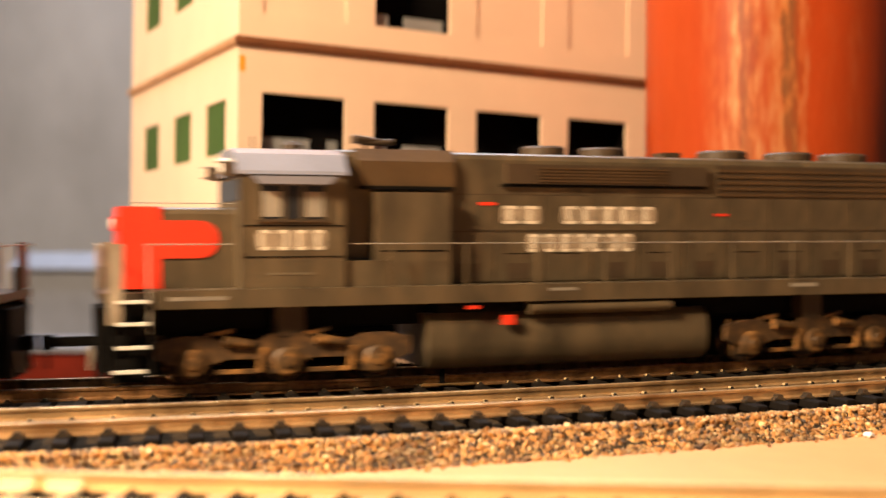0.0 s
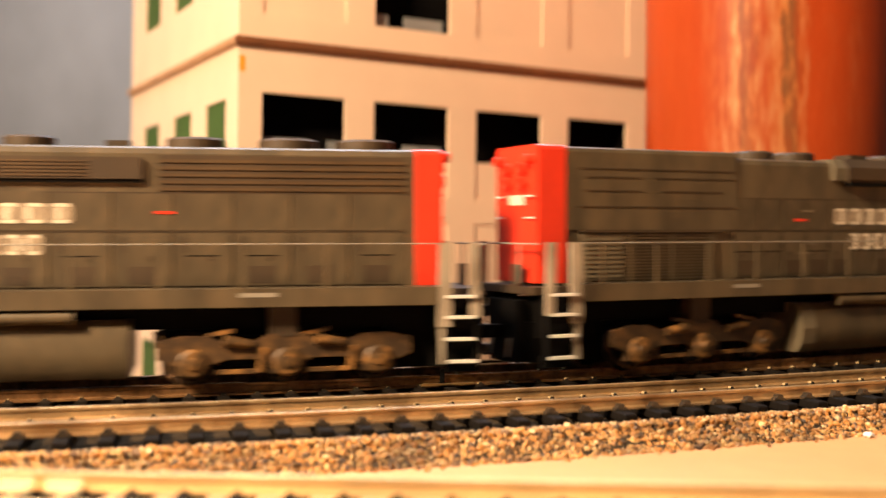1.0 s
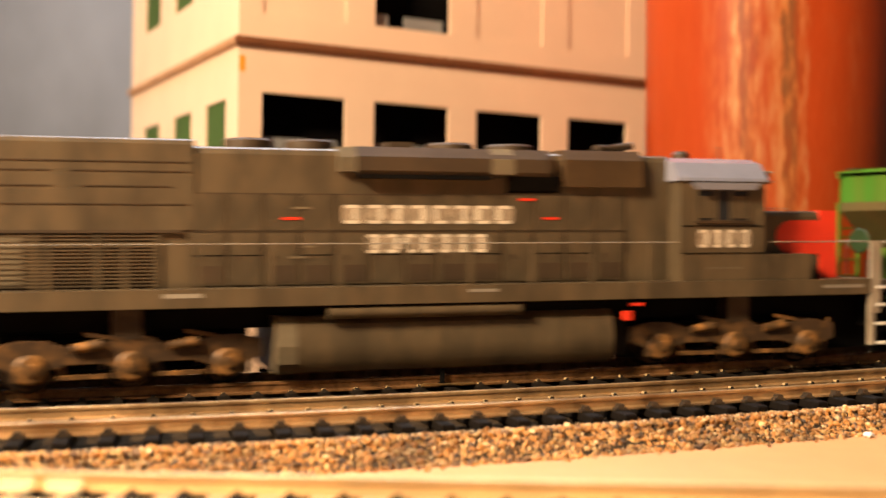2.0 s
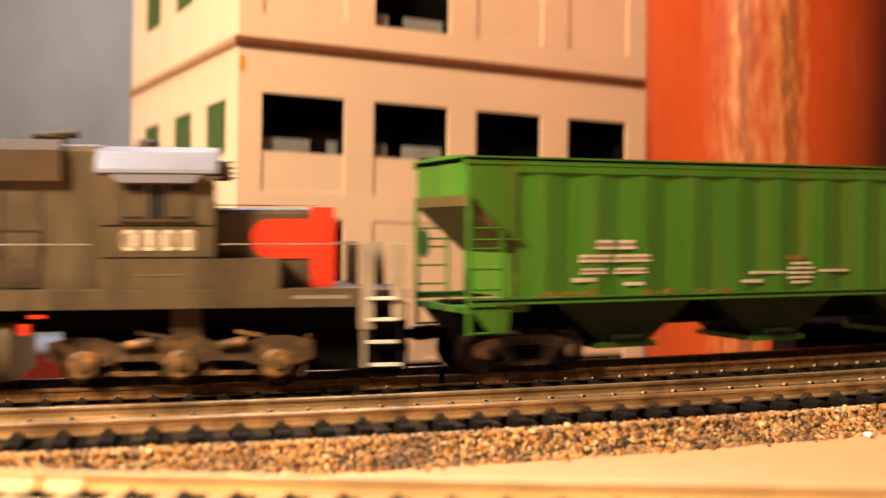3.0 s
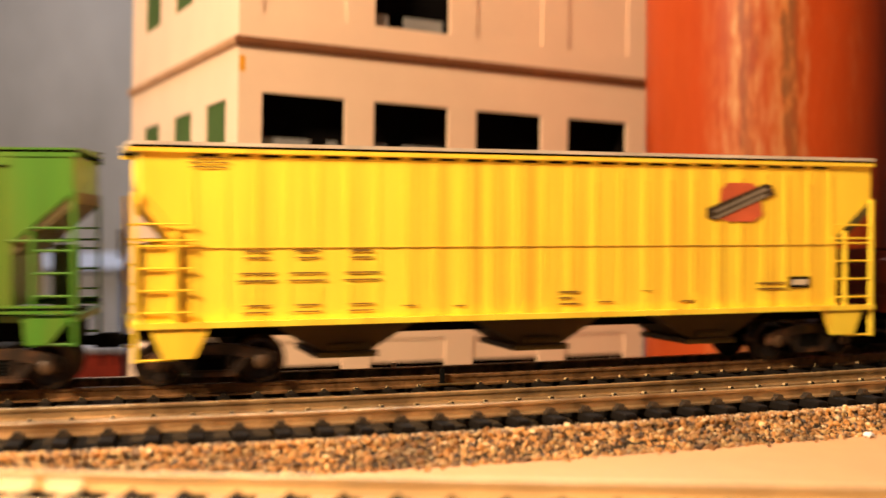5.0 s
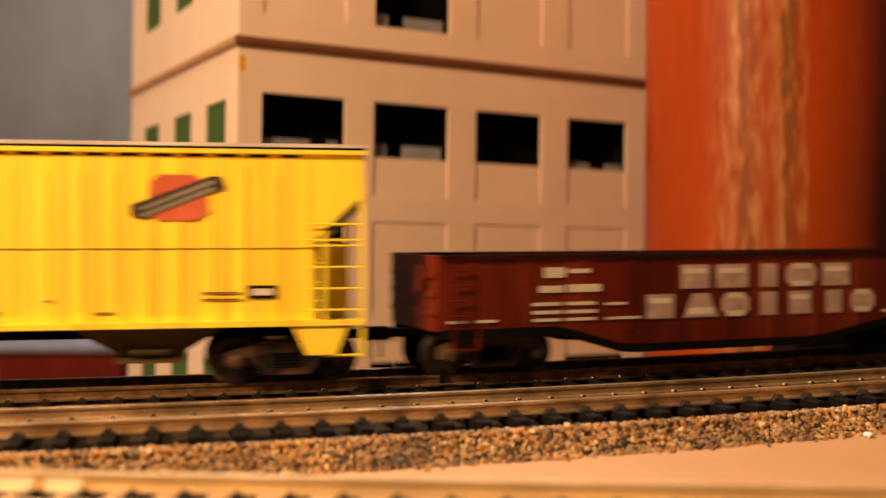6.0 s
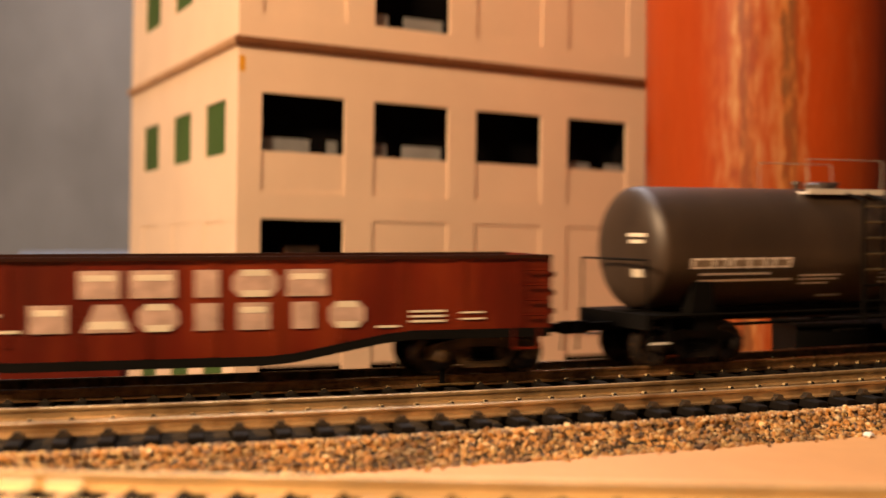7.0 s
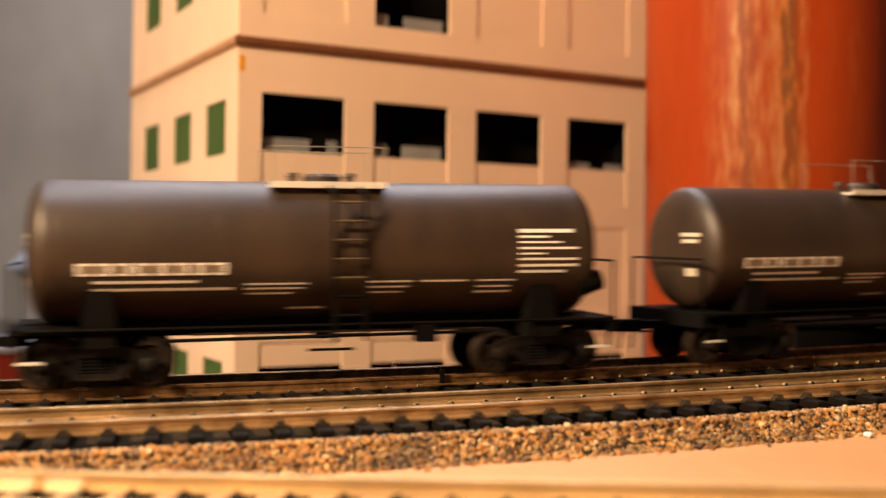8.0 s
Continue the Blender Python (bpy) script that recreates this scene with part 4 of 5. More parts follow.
            for x0_, x1_, z in ((60, 106, 47.6), (60, 84, 45.6), (88, 104, 45.6), (64, 82, 42.4), (88, 104, 42.4), (60, 106, 38.6)):
                part("seam", box(B(), x0_, x1_, min(y + s * 0.15, y + s * 0.4), max(y + s * 0.15, y + s * 0.4), z, z + 0.22), GREY_DARK, c)
        else:
            g = part("radiator_grille", box(B(), 41.5, 94.5, min(y, y + s * 0.12), max(y, y + s * 0.12), 41.2, 49.2), GREY_DARK, c, "dark radiator grille under the roof")
            for k in range(5):
                part("slat", box(B(), 41.5, 94.5, min(y + s * 0.12, y + s * 0.4), max(y + s * 0.12, y + s * 0.4), 41.6 + k * 1.5, 42.3 + k * 1.5), FILTER, g)
            d = part("blower_housing", box(B(), -16, 38, min(y, y + s * 1.1), max(y, y + s * 1.1), 44.0, 48.6), GREY_DARK, c, bevel=0.4)
            for k in range(5):
                part("louvre", box(B(), -8, 27, min(y + s * 1.1, y + s * 1.3), max(y + s * 1.1, y + s * 1.3), 44.5 + k * 0.75, 44.9 + k * 0.75), FILTER, d)
            part("lip", box(B(), -17, 38, min(y, y + s * 0.7), max(y, y + s * 0.7), 43.2, 43.9), BLACK, d)
    # boxes on the hood
    if long_one:
        part("brake_bulge", loft(B(), [(-11.4, 45.5), (11.4, 45.5), (12.0, 46.5), (12.0, 49.6), (10, 51.9), (-10, 51.9), (-12.0, 49.6), (-12.0, 46.5)], -23, 23.5), GREY_DARK, c, "bulged dynamic-brake housing", bevel=0.4)
        part("brake_bulge_cap", loft(B(), [(-12.1, 46), (12.1, 46), (12.1, 49.4), (10, 52), (-10, 52), (-12.1, 49.4)], -14, -8.4), PALE_GREY, c)
        part("brake_bulge_cap", loft(B(), [(-11.0, 46.2), (11.0, 46.2), (11.0, 49.4), (9.4, 51.8), (-9.4, 51.8), (-11.0, 49.4)], 23.0, 27.4), PALE_GREY, c, bevel=0.4)
        for y in (-1, 1):
            part("brake_lip", box(B(), -8.4, 23.0, min(y * 9.3, y * 12.2), max(y * 9.3, y * 12.2), 44.7, 45.6), BLACK, c, bevel=0.2)
            part("brake_recess", loft(B(), [(y * 9.3, 41.8), (y * 10.2, 42.4), (y * 11.6, 45.6), (y * 9.3, 45.6)], -26, -13), BLACK, c)
        part("filter_box", loft(B(), [(-11.2, 43.4), (11.2, 43.4), (11.2, 49.8), (9, 52.2), (-9, 52.2), (-11.2, 49.8)], -47.5, -27), FILTER, c, "filter box behind the cab", bevel=0.3)
        for x in (32, 46, -2, -17):
            fan(c, x, 5.6, top)
        part("exhaust_outlet", box(B(), 8, 14, -3, 3, top, top + 2.4), GREY_DARK, c, bevel=0.3)
        for x in (66, 82, 98):
            fan(c, x, 5.8, 50.6)
    else:
        part("filter_box", loft(B(), [(-11.0, 43.0), (11.0, 43.0), (11.0, 48.6), (9, 51.4), (-9, 51.4), (-11.0, 48.6)], -52, -29), FILTER, c, "brown-grey filter box behind the cab", bevel=0.3)
        part("filter_lid", box(B(), -51.5, -29.5, -11.6, 11.6, 42.3, 43.0), BLACK, c)
        for x in (49, 69.5, 87):
            fan(c, x, 6.4, top)
        fan(c, -2, 5.5, top), fan(c, 14, 5.5, top)
        for y in (-1, 1):
            e = part("electrical_cabinet", box(B(), -48.5, -31, min(y * 9.2, y * 13.6), max(y * 9.2, y * 13.6), 20.8, 41.6), GREY, c, "tall grey cabinet behind the cab", bevel=0.3)
            part("door_seam", box(B(), -47.5, -32, min(y * 13.6, y * 13.72), max(y * 13.6, y * 13.72), 28.4, 28.7), BLACK, e)
        part("exhaust_outlet", box(B(), 30, 35, -3, 3, top, top + 1.6), GREY_DARK, c, bevel=0.3)
    # air horn, bell and aerial
    h = part("air_horn", rod(B(), (cab[1] + 9, 0, 51.5), (cab[1] + 9, 0, 53.6), 0.6, 8), GREY_DARK, c, "cluster of small air horns")
    for y in (-1.6, 0, 1.6):
        part("trumpet", rod(B(), (cab[1] + 13, y, 53.8), (cab[1] + 6, y, 54.2), 0.35, 8, 0.95), GREY_DARK, h)
        part("trumpet", rod(B(), (cab[1] + 8, y, 53.3), (cab[1] + 15, y, 53.6), 0.35, 8, 0.8), GREY_DARK, h)
    part("aerial", rod(B(), (cab[0] + 6, 4, 50.5), (cab[0] + 6, 4, 54.5), 0.22, 6), GREY_DARK, c)
    # cab
    xm = (cab[0] + cab[1]) / 2
    cb = part("cab", loft(B(), [(-15.4, 20.8), (15.4, 20.8), (15.4, 45.0), (-15.4, 45.0)], cab[0], cab[1]), GREY, c, "grey cab", bevel=0.4)
    part("cab_roof", loft(B(), [(-15.9, 45.0), (15.9, 45.0), (15.6, 45.8), (12.2, 49.6), (7, 51.0), (-7, 51.0), (-12.2, 49.6), (-15.6, 45.8)], cab[0] - 0.7, cab[1] + 0.7), ROOF_GREY, c, "pale grey sloped cab roof", bevel=0.25)
    for y in (-15.4, 15.4):
        s = -1 if y < 0 else 1
        part("sunshade", prism(B(), [(xm - 9.2, 44.6), (xm + 9.2, 44.6), (xm + 7.6, 42.9), (xm - 7.6, 42.9)], min(y, y + s * 2.2), max(y, y + s * 2.2)), ROOF_GREY, cb, "pale awning over the cab window", bevel=0.15)
        w = part("side_window", box(B(), xm - 7.2, xm + 7.2, min(y - s * 0.1, y + s * 0.12), max(y - s * 0.1, y + s * 0.12), 35.6, 42.6), GLASS, cb, "dark cab window")
        for a, b_ in ((-7.6, -6.9), (-2.4, -1.6), (1.6, 2.4), (6.9, 7.6)):
            part("frame", box(B(), xm + a, xm + b_, min(y, y + s * 0.35), max(y, y + s * 0.35), 35.3, 42.8), GREY, w)
        for a, b_ in ((-6.6, -2.7), (2.7, 6.6)):
            part("blind", box(B(), xm + a, xm + b_, min(y + s * 0.12, y + s * 0.2), max(y + s * 0.12, y + s * 0.2), 36.0, 41.4), GREY if long_one else POST, w, "blind behind the pane")
        part("frame", box(B(), xm - 8, xm + 8, min(y, y + s * 0.5), max(y, y + s * 0.5), 34.9, 35.4), GREY_DARK, w)
        blocks(c, y + s * 0.02, xm - 8.0, xm + 7.4, 28.9, 33.2, 4, "number_board", 0.08, "white painted bar on the cab side")
        bars(c, y, [(xm - 5.5, xm + 4.5, 23.6, 24.1)], PALE_GREY)
        part("seam", box(B(), cab[0] + 0.5, cab[1] - 0.5, min(y, y + s * 0.15), max(y, y + s * 0.15), 34.0, 34.25), BLACK, cb)
        part("seam", box(B(), cab[0] + 0.5, cab[1] - 0.5, min(y, y + s * 0.15), max(y, y + s * 0.15), 27.4, 27.6), BLACK, cb)
        # lettering on the hood
        L0, L1, M0, M1 = (-14.7, 26.7, -8.4, 21.3) if long_one else (-17.2, 24.0, -10.7, 18.0)
        ya = s * 9.72
        blocks(c, ya, L0, L1, 34.6, 38.8, 8, gap=0.06, skip=() if long_one else (2,))
        blocks(c, ya, M0, M1, 28.0, 32.2, 7, gap=0.06)
        marks = [(36, 40, 35.4, 36.0), (-26, -22, 35.6, 36.2), (-20, -16, 40.0, 40.6)] if long_one else [(-22.5, -18.4, 38.9, 39.6), (40.6, 44.6, 36.6, 37.2)]
        for m in marks:
            bars(c, ya, [m], RED, "red_mark", "small red warning mark")
        if long_one:
            bars(c, ya, [(33.5, 37.5, 37.8, 38.3), (32.5, 35.5, 29.3, 29.7), (34.5, 38.5, 26.9, 27.4)], PALE_GREY, "stencil")
        yt = s * 15.3
        for m in ([(-42, -40, 11.8, 14.0), (-45, -42, 15.2, 15.9), (-50, -47, 18.2, 19.0)] if long_one else [(-19, -16.4, 11.6, 13.8), (-28, -25, 15.4, 16.2)]):
            part("red_cap", box(B(), m[0], m[1], min(yt, yt + s * 1.3), max(yt, yt + s * 1.3), m[2], m[3]), RED, c, "small red valve", bevel=0.15)
        bars(c, s * 17.0, [(-8, -1, 19.2, 19.9), (58, 66, 19.0, 19.9), (-front + 14, -front + 26, 18.6, 19.4)], POST, "sill_mark", "pale stencil on the sill")
    part("windscreen", box(B(), cab[0] - 0.15, cab[0] + 0.1, -13.5, 13.5, 39.5, 44.2), GLASS, cb, "dark windscreen")
    part("headlight", lathe(B(), [(1.6, 0), (1.6, -1.2), (1.2, -1.2), (1.1, -0.6)], 14, "x", at=(cab[0] - 0.7, 1.8, 47.5)), STEEL, c, smooth=True)
    part("headlight", lathe(B(), [(1.6, 0), (1.6, -1.2), (1.2, -1.2), (1.1, -0.6)], 14, "x", at=(cab[0] - 0.7, -1.8, 47.5)), STEEL, c, smooth=True)
    part("beacon", lathe(B(), [(2.2, 51.0), (2.2, 52.4), (1.5, 53.2)], 14, at=(xm + 3, 0, 0)), GREY_DARK, c, smooth=True)
    for s in (-1, 1):
        m = part("mirror", box(B(), cab[0] - 3.2, cab[0] + 0.3, s * 12.0 - 0.5, s * 12.0 + 0.5, 44.6, 47.6), GREY_DARK, c, bevel=0.2)
        for k in range(2):
            part("wiper", rod(B(), (cab[0] - 4.5, s * 12, 45.2 + k * 2.4), (cab[0] + 0.2, s * 12, 45.4 + k * 2.4), 0.25, 6), POST, m)
    # nose
    part("nose", loft(B(), hood_outline(9.2, 20.8, 38.0, 1.4), nose, cab[0]), GREY, c, "short grey nose", bevel=0.2)
    part("nose_rail", rod(B(), (nose + 2, -8.6, 38.9), (cab[0], -8.6, 38.9), 0.14, 6), POST, c)
    part("nose_wing", wing(nose - 0.2, nose + (8.2 if not long_one else 5.0), nose + (20.3 if not long_one else 18.0), 20.85, 38.15, 27.2 if not long_one else 27.0, 35.2 if not long_one else 35.6, 9.5, 1), RED, c, "scarlet painted nose and wing")
    lamp = part("nose_lamp", box(B(), nose - 1.2, nose - 0.2, -4, 4, 33, 36), RED, c, bevel=0.3)
    for y in (-1.8, 1.8):
        part("lens", lathe(B(), [(1.1, -0.25), (1.1, -0.4), (0.4, -0.5)], 12, "x", at=(nose - 1.0, y, 34.5)), STEEL, lamp, smooth=True)
    if long_one:
        part("tool_box", box(B(), cab[0] - 13.5, cab[0], -15.6, 15.6, 20.8, 27.2), GREY, c, "low box beside the nose", bevel=0.4)
    else:
        part("battery_box", box(B(), cab[1] - 0.2, cab[1] + 10, -14.5, 14.5, 20.8, 26.5), GREY, c, bevel=0.3)
    # rear end
    re = part("rear_end", loft(B(), hood_outline(9.95, 20.85, top + (1.7 if long_one else 0.1), 1.2), hood_end - 5.8 if not long_one else hood_end - 7.2, hood_end + 0.3), RED, c, "scarlet painted rear end", bevel=0.2)
    for y, z in ((-3.6, 47.6), (3.6, 47.6), (-3.6, 44.2), (3.6, 44.2)):
        part("lamp", lathe(B(), [(1.5, 0), (1.5, 1.6), (1.0, 1.6), (0.8, 1.0)], 14, "x", at=(hood_end + 0.3, y, z)), RED, re, smooth=True)
    for y in (-7.2, 7.2):
        part("class_lamp", lathe(B(), [(1.2, 0), (1.2, 2.0), (0.8, 2.2)], 12, "x", at=(hood_end + 0.3, y, 49.6)), RED, re, smooth=True)
        part("grab_iron", rod(B(), (hood_end + 1.0, y - 1.5, 41), (hood_end + 1.0, y + 1.5, 41), 0.25, 6), STEEL, re)
        part("grab_iron", rod(B(), (hood_end + 1.0, y - 1.5, 36), (hood_end + 1.0, y + 1.5, 36), 0.25, 6), STEEL, re)
    part("rear_number", box(B(), hood_end + 0.3, hood_end + 0.45, -3.5, 3.5, 39, 41.4), WHITE, re)
    # tank, reservoirs
    ft = part("fuel_tank", loft(B(), [(-13, 2.0), (13, 2.0), (14.6, 4.2), (15.2, 8), (14.4, 12.6), (12.5, 14.3), (-12.5, 14.3), (-14.4, 12.6), (-15.2, 8), (-14.6, 4.2)], tank[0], tank[1]), GREY, c, "rounded grey fuel tank", bevel=0.5, smooth=True)
    part("filler_cap", rod(B(), (tank[0] + 19, -14.4, 12.4), (tank[0] + 19, -15.2, 12.7), 0.8, 10), RED, ft)
    if long_one:
        part("tank_end", loft(B(), [(-13, 1.9), (13, 1.9), (14.7, 4.1), (15.3, 8), (14.5, 12.7), (12.5, 14.4), (-12.5, 14.4), (-14.5, 12.7), (-15.3, 8), (-14.7, 4.1)], tank[1] - 4.5, tank[1] + 0.2), PALE_GREY, ft, bevel=0.3)
    for y in (-15.4, 15.4):
        part("air_reservoir", rod(B(), (tank[0] + 24, y, 15.2), (tank[1] - 11, y, 15.2), 1.5, 14), GREY, c, "grey air reservoir pipe", smooth=True)
    part("equipment_box", box(B(), tank[0] + 2, tank[0] + 24, -13.5, 13.5, 14.4, 16.8), BLACK, c)
    for s in (-1, 1):
        loco_truck(c, s * tb, s * tb / RT, flip)
        part("truck_bolster", box(B(), s * tb - 3, s * tb + 3, -13.2, 13.2, 10.4, 16.8), GREY_DARK, c, bevel=0.3)
    return c, tb


def hopper(colour):
    """A covered hopper car with sloped ends; colour: 'green' or 'yellow'."""
    green = colour == "green"
    # dark: shaded copy of the paint; bays and sill coloured as if in shade
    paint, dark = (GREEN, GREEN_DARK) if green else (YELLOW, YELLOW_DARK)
    c = thing("covered_hopper", "bright green covered hopper car with rust streaks" if green else "bright yellow covered hopper car with rusty ribs", "hopper car", "freight cars of the train")
    half, tb = (94.3, 75.3) if green else (93.3, 75.0)
    zs = 17.6 if green else 13.8
    top = 48.4 if green else 49.8
    e, el = (half - 1.5, half - 1.5) if green else (half - 0.9, half - 3.0)   # far and near end of the body
    inn, zk = (half - 13.7, 30.5) if green else (half - 11.4, 31.5)
    outline = [(-inn, zs), (inn, zs), (inn, zk), (e, 41.0), (e, top), (-el, top), (-el, 41.0), (-inn, zk)]
    part("body", prism(B(), outline, -14.4 if green else -14.6, 14.4 if green else 14.6), paint, c, "painted steel body with sloped ends", bevel=0.2)
    # bent side sheets
    n = 12
    if green:
        for y in (-1, 1):
            w = 2 * inn / n
            for k in range(n):
                x0 = -inn + w * k
                bm = B()
                pts = [(x0, y * 14.74), (x0 + 0.02 * w, y * 14.76), (x0 + w * 0.54, y * 15.28), (x0 + w * 0.57, y * 15.28), (x0 + w, y * 14.74)]
                va = [bm.verts.new((x, yy, zs)) for x, yy in pts] + [bm.verts.new((x0 + w, y * 14.3, zs)), bm.verts.new((x0, y * 14.3, zs))]
                vb = [bm.verts.new((v.co.x, v.co.y, top)) for v in va]
                bm.faces.new(va), bm.faces.new(vb[::-1])
                for i in range(len(va)):
                    j = (i + 1) % len(va)
                    bm.faces.new((va[i], vb[i], vb[j], va[j]))
                part("side_sheet", bm, GREEN, c)
            for s in (-1, 1):
                o = [(s * inn, zs), (s * inn, zk), (s * e, 41.0), (s * e, top), (s * inn, top)]
                part("end_sheet", prism(B(), [(inn * s, zk - 0.1), (e * s, 41.0), (e * s, top), (inn * s, top)], min(y * 14.62, y * 15.3), max(y * 14.62, y * 15.3)), GREEN, c)
    else:
        rib = None
        nr = 25
        for y in (-1, 1):
            for k in range(nr):
                x = -inn + 2.0 + (2 * inn - 4.0) * k / (nr - 1)
                bmr = box(B(), -0.42, 0.42, -0.1, 0.1, zs, top - 1.6)
                if rib is None:
                    rib = part("rib", bmr, paint, c, bevel=0.15, at=(x, y * 14.65, 0))
                else:
                    bmr.free()
                    again(rib, c, (x, y * 14.65, 0))
                if x > 8:
                    part("rust_streak", box(B(), x + 0.46, x + 1.0, min(y * 14.6, y * 14.68), max(y * 14.6, y * 14.68), zs + random.uniform(0, 6), top - random.uniform(1.8, 6)), RUST_STREAK, c, "rust streak beside a rib")
            for k in range(nr - 1):
                if k > 6:
                    xa = -inn + 2.0 + (2 * inn - 4.0) * k / (nr - 1) + random.uniform(1.0, 2.2)
                    part("grime_streak", box(B(), xa, xa + random.uniform(1.2, 3.6), min(y * 14.6, y * 14.64), max(y * 14.6, y * 14.64), zs + 0.2, top - 1.7), OCHRE_GRIME, c, "ochre grime streak")
                x = -inn + 2.0 + (2 * inn - 4.0) * (k + 0.5) / (nr - 1)
                part("vent_slot", box(B(), x - 2.2, x + 2.2, min(y * 14.62, y * 14.7), max(y * 14.62, y * 14.7), top - 1.15, top - 0.6), BLACK, c)
            part("belt_seam", box(B(), -inn, inn, min(y * 14.62, y * 14.9), max(y * 14.62, y * 14.68), 29.3, 29.44), GRIME, c)
    for y in (-1, 1):
        if green:
            sill = part("side_sill", box(B(), -half + 1, half - 1, min(y * 14.4, y * 15.7), max(y * 14.4, y * 15.7), zs - 1.0, zs), dark, c)
            for z0, z1 in ((zs - 1.3, zs - 0.7), (zs - 0.1, zs + 0.3)):
                part("sill_flange", box(B(), -half + 1, half - 1, min(y * 14.4, y * 16.6), max(y * 14.4, y * 16.6), z0, z1), paint, sill, bevel=0.12)
        else:
            part("side_sill", box(B(), -half + 1, half - 1, min(y * 14.4, y * 16.6), max(y * 14.4, y * 16.6), zs - 1.1, zs + 0.1), paint, c, bevel=0.25)
        if green:
            part("top_band", box(B(), -inn, inn, min(y * 14.2, y * 15.42), max(y * 14.2, y * 15.42), top - 2.1, top - 0.42), GREEN, c, "flat band under the eave", bevel=0.15)
        part("eave", box(B(), -half + 0.5, half - 0.5, min(y * 14.6, y * 15.55), max(y * 14.6, y * 15.55), top - 0.4, top + 0.5), paint, c, bevel=0.2)
        # Black strip drawn in for the shadow between eave and roof.
        part("eave_shadow_gap", box(B(), -half + 0.8, half - 0.8, min(y * 14.2, y * 15.3), max(y * 14.2, y * 15.3), top + 0.5, top + 1.0), BLACK, c)
    part("roof", loft(B(), [(-15.9, top + 1.0), (15.9, top + 1.0), (15.9, top + (1.4 if green else 1.75)), (6, top + 1.9), (-6, top + 1.9), (-15.9, top + (1.4 if green else 1.75))], -half + 0.5, half - 0.5), GREEN if green else ROOF_WALK, c, "ribbed car roof")
    part("running_board", box(B(), -half, half, 7.5, 12.0, top + 1.9, top + 2.2), ROOF_WALK if not green else GREEN_DARK, c)
    # hopper bays
    wt, wb, wg = (21, 6.5, 8.5) if green else (18, 5.5, 7.0)
    for x in ((-49.0, -4.0, 47.0) if green else (-46.0, 1.0, 47.0)):
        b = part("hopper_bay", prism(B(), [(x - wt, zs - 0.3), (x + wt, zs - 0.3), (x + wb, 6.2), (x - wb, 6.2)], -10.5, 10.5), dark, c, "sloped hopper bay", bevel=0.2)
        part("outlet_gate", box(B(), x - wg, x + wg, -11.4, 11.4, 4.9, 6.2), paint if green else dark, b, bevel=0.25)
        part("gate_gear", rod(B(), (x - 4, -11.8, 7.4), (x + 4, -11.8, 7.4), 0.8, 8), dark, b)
    part("centre_sill", box(B(), -half + 2, half - 2, -4, 4, 9.6, zs - 1.0), BLACK, c)
    for s in (-1, 1):
        xe = s * (half - 1.0)
        part("end_platform", box(B(), min(xe, xe - s * 16), max(xe, xe - s * 16), -14.0, 14.0, zs - 3.2 if green else zs - 1.4, zs - 1.8 if green else zs - 0.2), paint, c, bevel=0.2)
        part("end_slope", prism(B(), [(s * (inn + 0.1), zk), (s * (inn + 0.1), zk - 2.6), (s * ((e if s > 0 else el) + 0.3), 38.6), (s * ((e if s > 0 else el) + 0.3), 41.0)], -14.9, 14.9), OCHRE_GRIME if (not green and s < 0) else OLIVE, c, "grimy sloped end sheet")
        if not green:
            part("bulkhead", box(B(), min(s * (inn + 0.1), s * (inn + 0.5)), max(s * (inn + 0.1), s * (inn + 0.5)), -14.2, 14.2, zs, zk - 1.0), OLIVE, c, "grimy end bulkhead")
        for y in (-15.6, 15.6):
            lad = part("ladder", box(B(), min(xe, xe - s * 0.9), max(xe, xe - s * 0.9), y - 0.45, y + 0.45, zs - 8.0, 41.0), paint, c, "corner ladder", bevel=0.12)
            part("stile", box(B(), min(xe - s * 9.0, xe - s * 8.2), max(xe - s * 9.0, xe - s * 8.2), y - 0.4, y + 0.4, zs - 8.0 if green else zs, 33.0), paint, lad)
            for k in range(4 if green else 5):
                z = zs + 2.2 + k * 4.6
                part("rung", rod(B(), (xe, y, z), (xe - s * (9 if green else 12), y, z), 0.28, 6), paint, lad)
            part("lower_rung", rod(B(), (xe - s * 0.5, y, zs - 7.6), (xe - s * 8.6, y, zs - 7.6), 0.32, 6), paint, lad)
            br = [(xe - s * 3.5, zs - 1.2), (xe - s * 15.5, zs - 1.2), (xe - s * 12.5, zs - 7.4), (xe - s * 6.0, zs - 7.4)] if not green else [(xe - s * 1.0, zs - 2.2), (xe - s * 10.5, zs - 2.2), (xe - s * 10.0, zs - 7.6), (xe - s * 5.5, zs - 7.6)]
            part("corner_plate", prism(B(), br, y - 0.5, y + 0.5), paint, c, bevel=0.15)
            if not green and s < 0:
                part("corner_sheet", prism(B(), [(xe + 2.0, zs), (xe + 2.0, 29.5), (-inn - 0.6, 31.4), (-inn - 0.6, zs)], y * 0.95 - 0.2, y * 0.95 + 0.2), paint, c)
            part("hand_rail", rod(B(), (xe - s * 0.5, y, 31.0), (xe - s * 13, y, 31.0), 0.3, 6), paint, lad)
        if not (green and s < 0):
            part("brake_box", box(B(), min(xe - s * 3, xe - s * 7), max(xe - s * 3, xe - s * 7), -4, 6, zs - 1, 30), dark if green else paint, c, bevel=0.3)
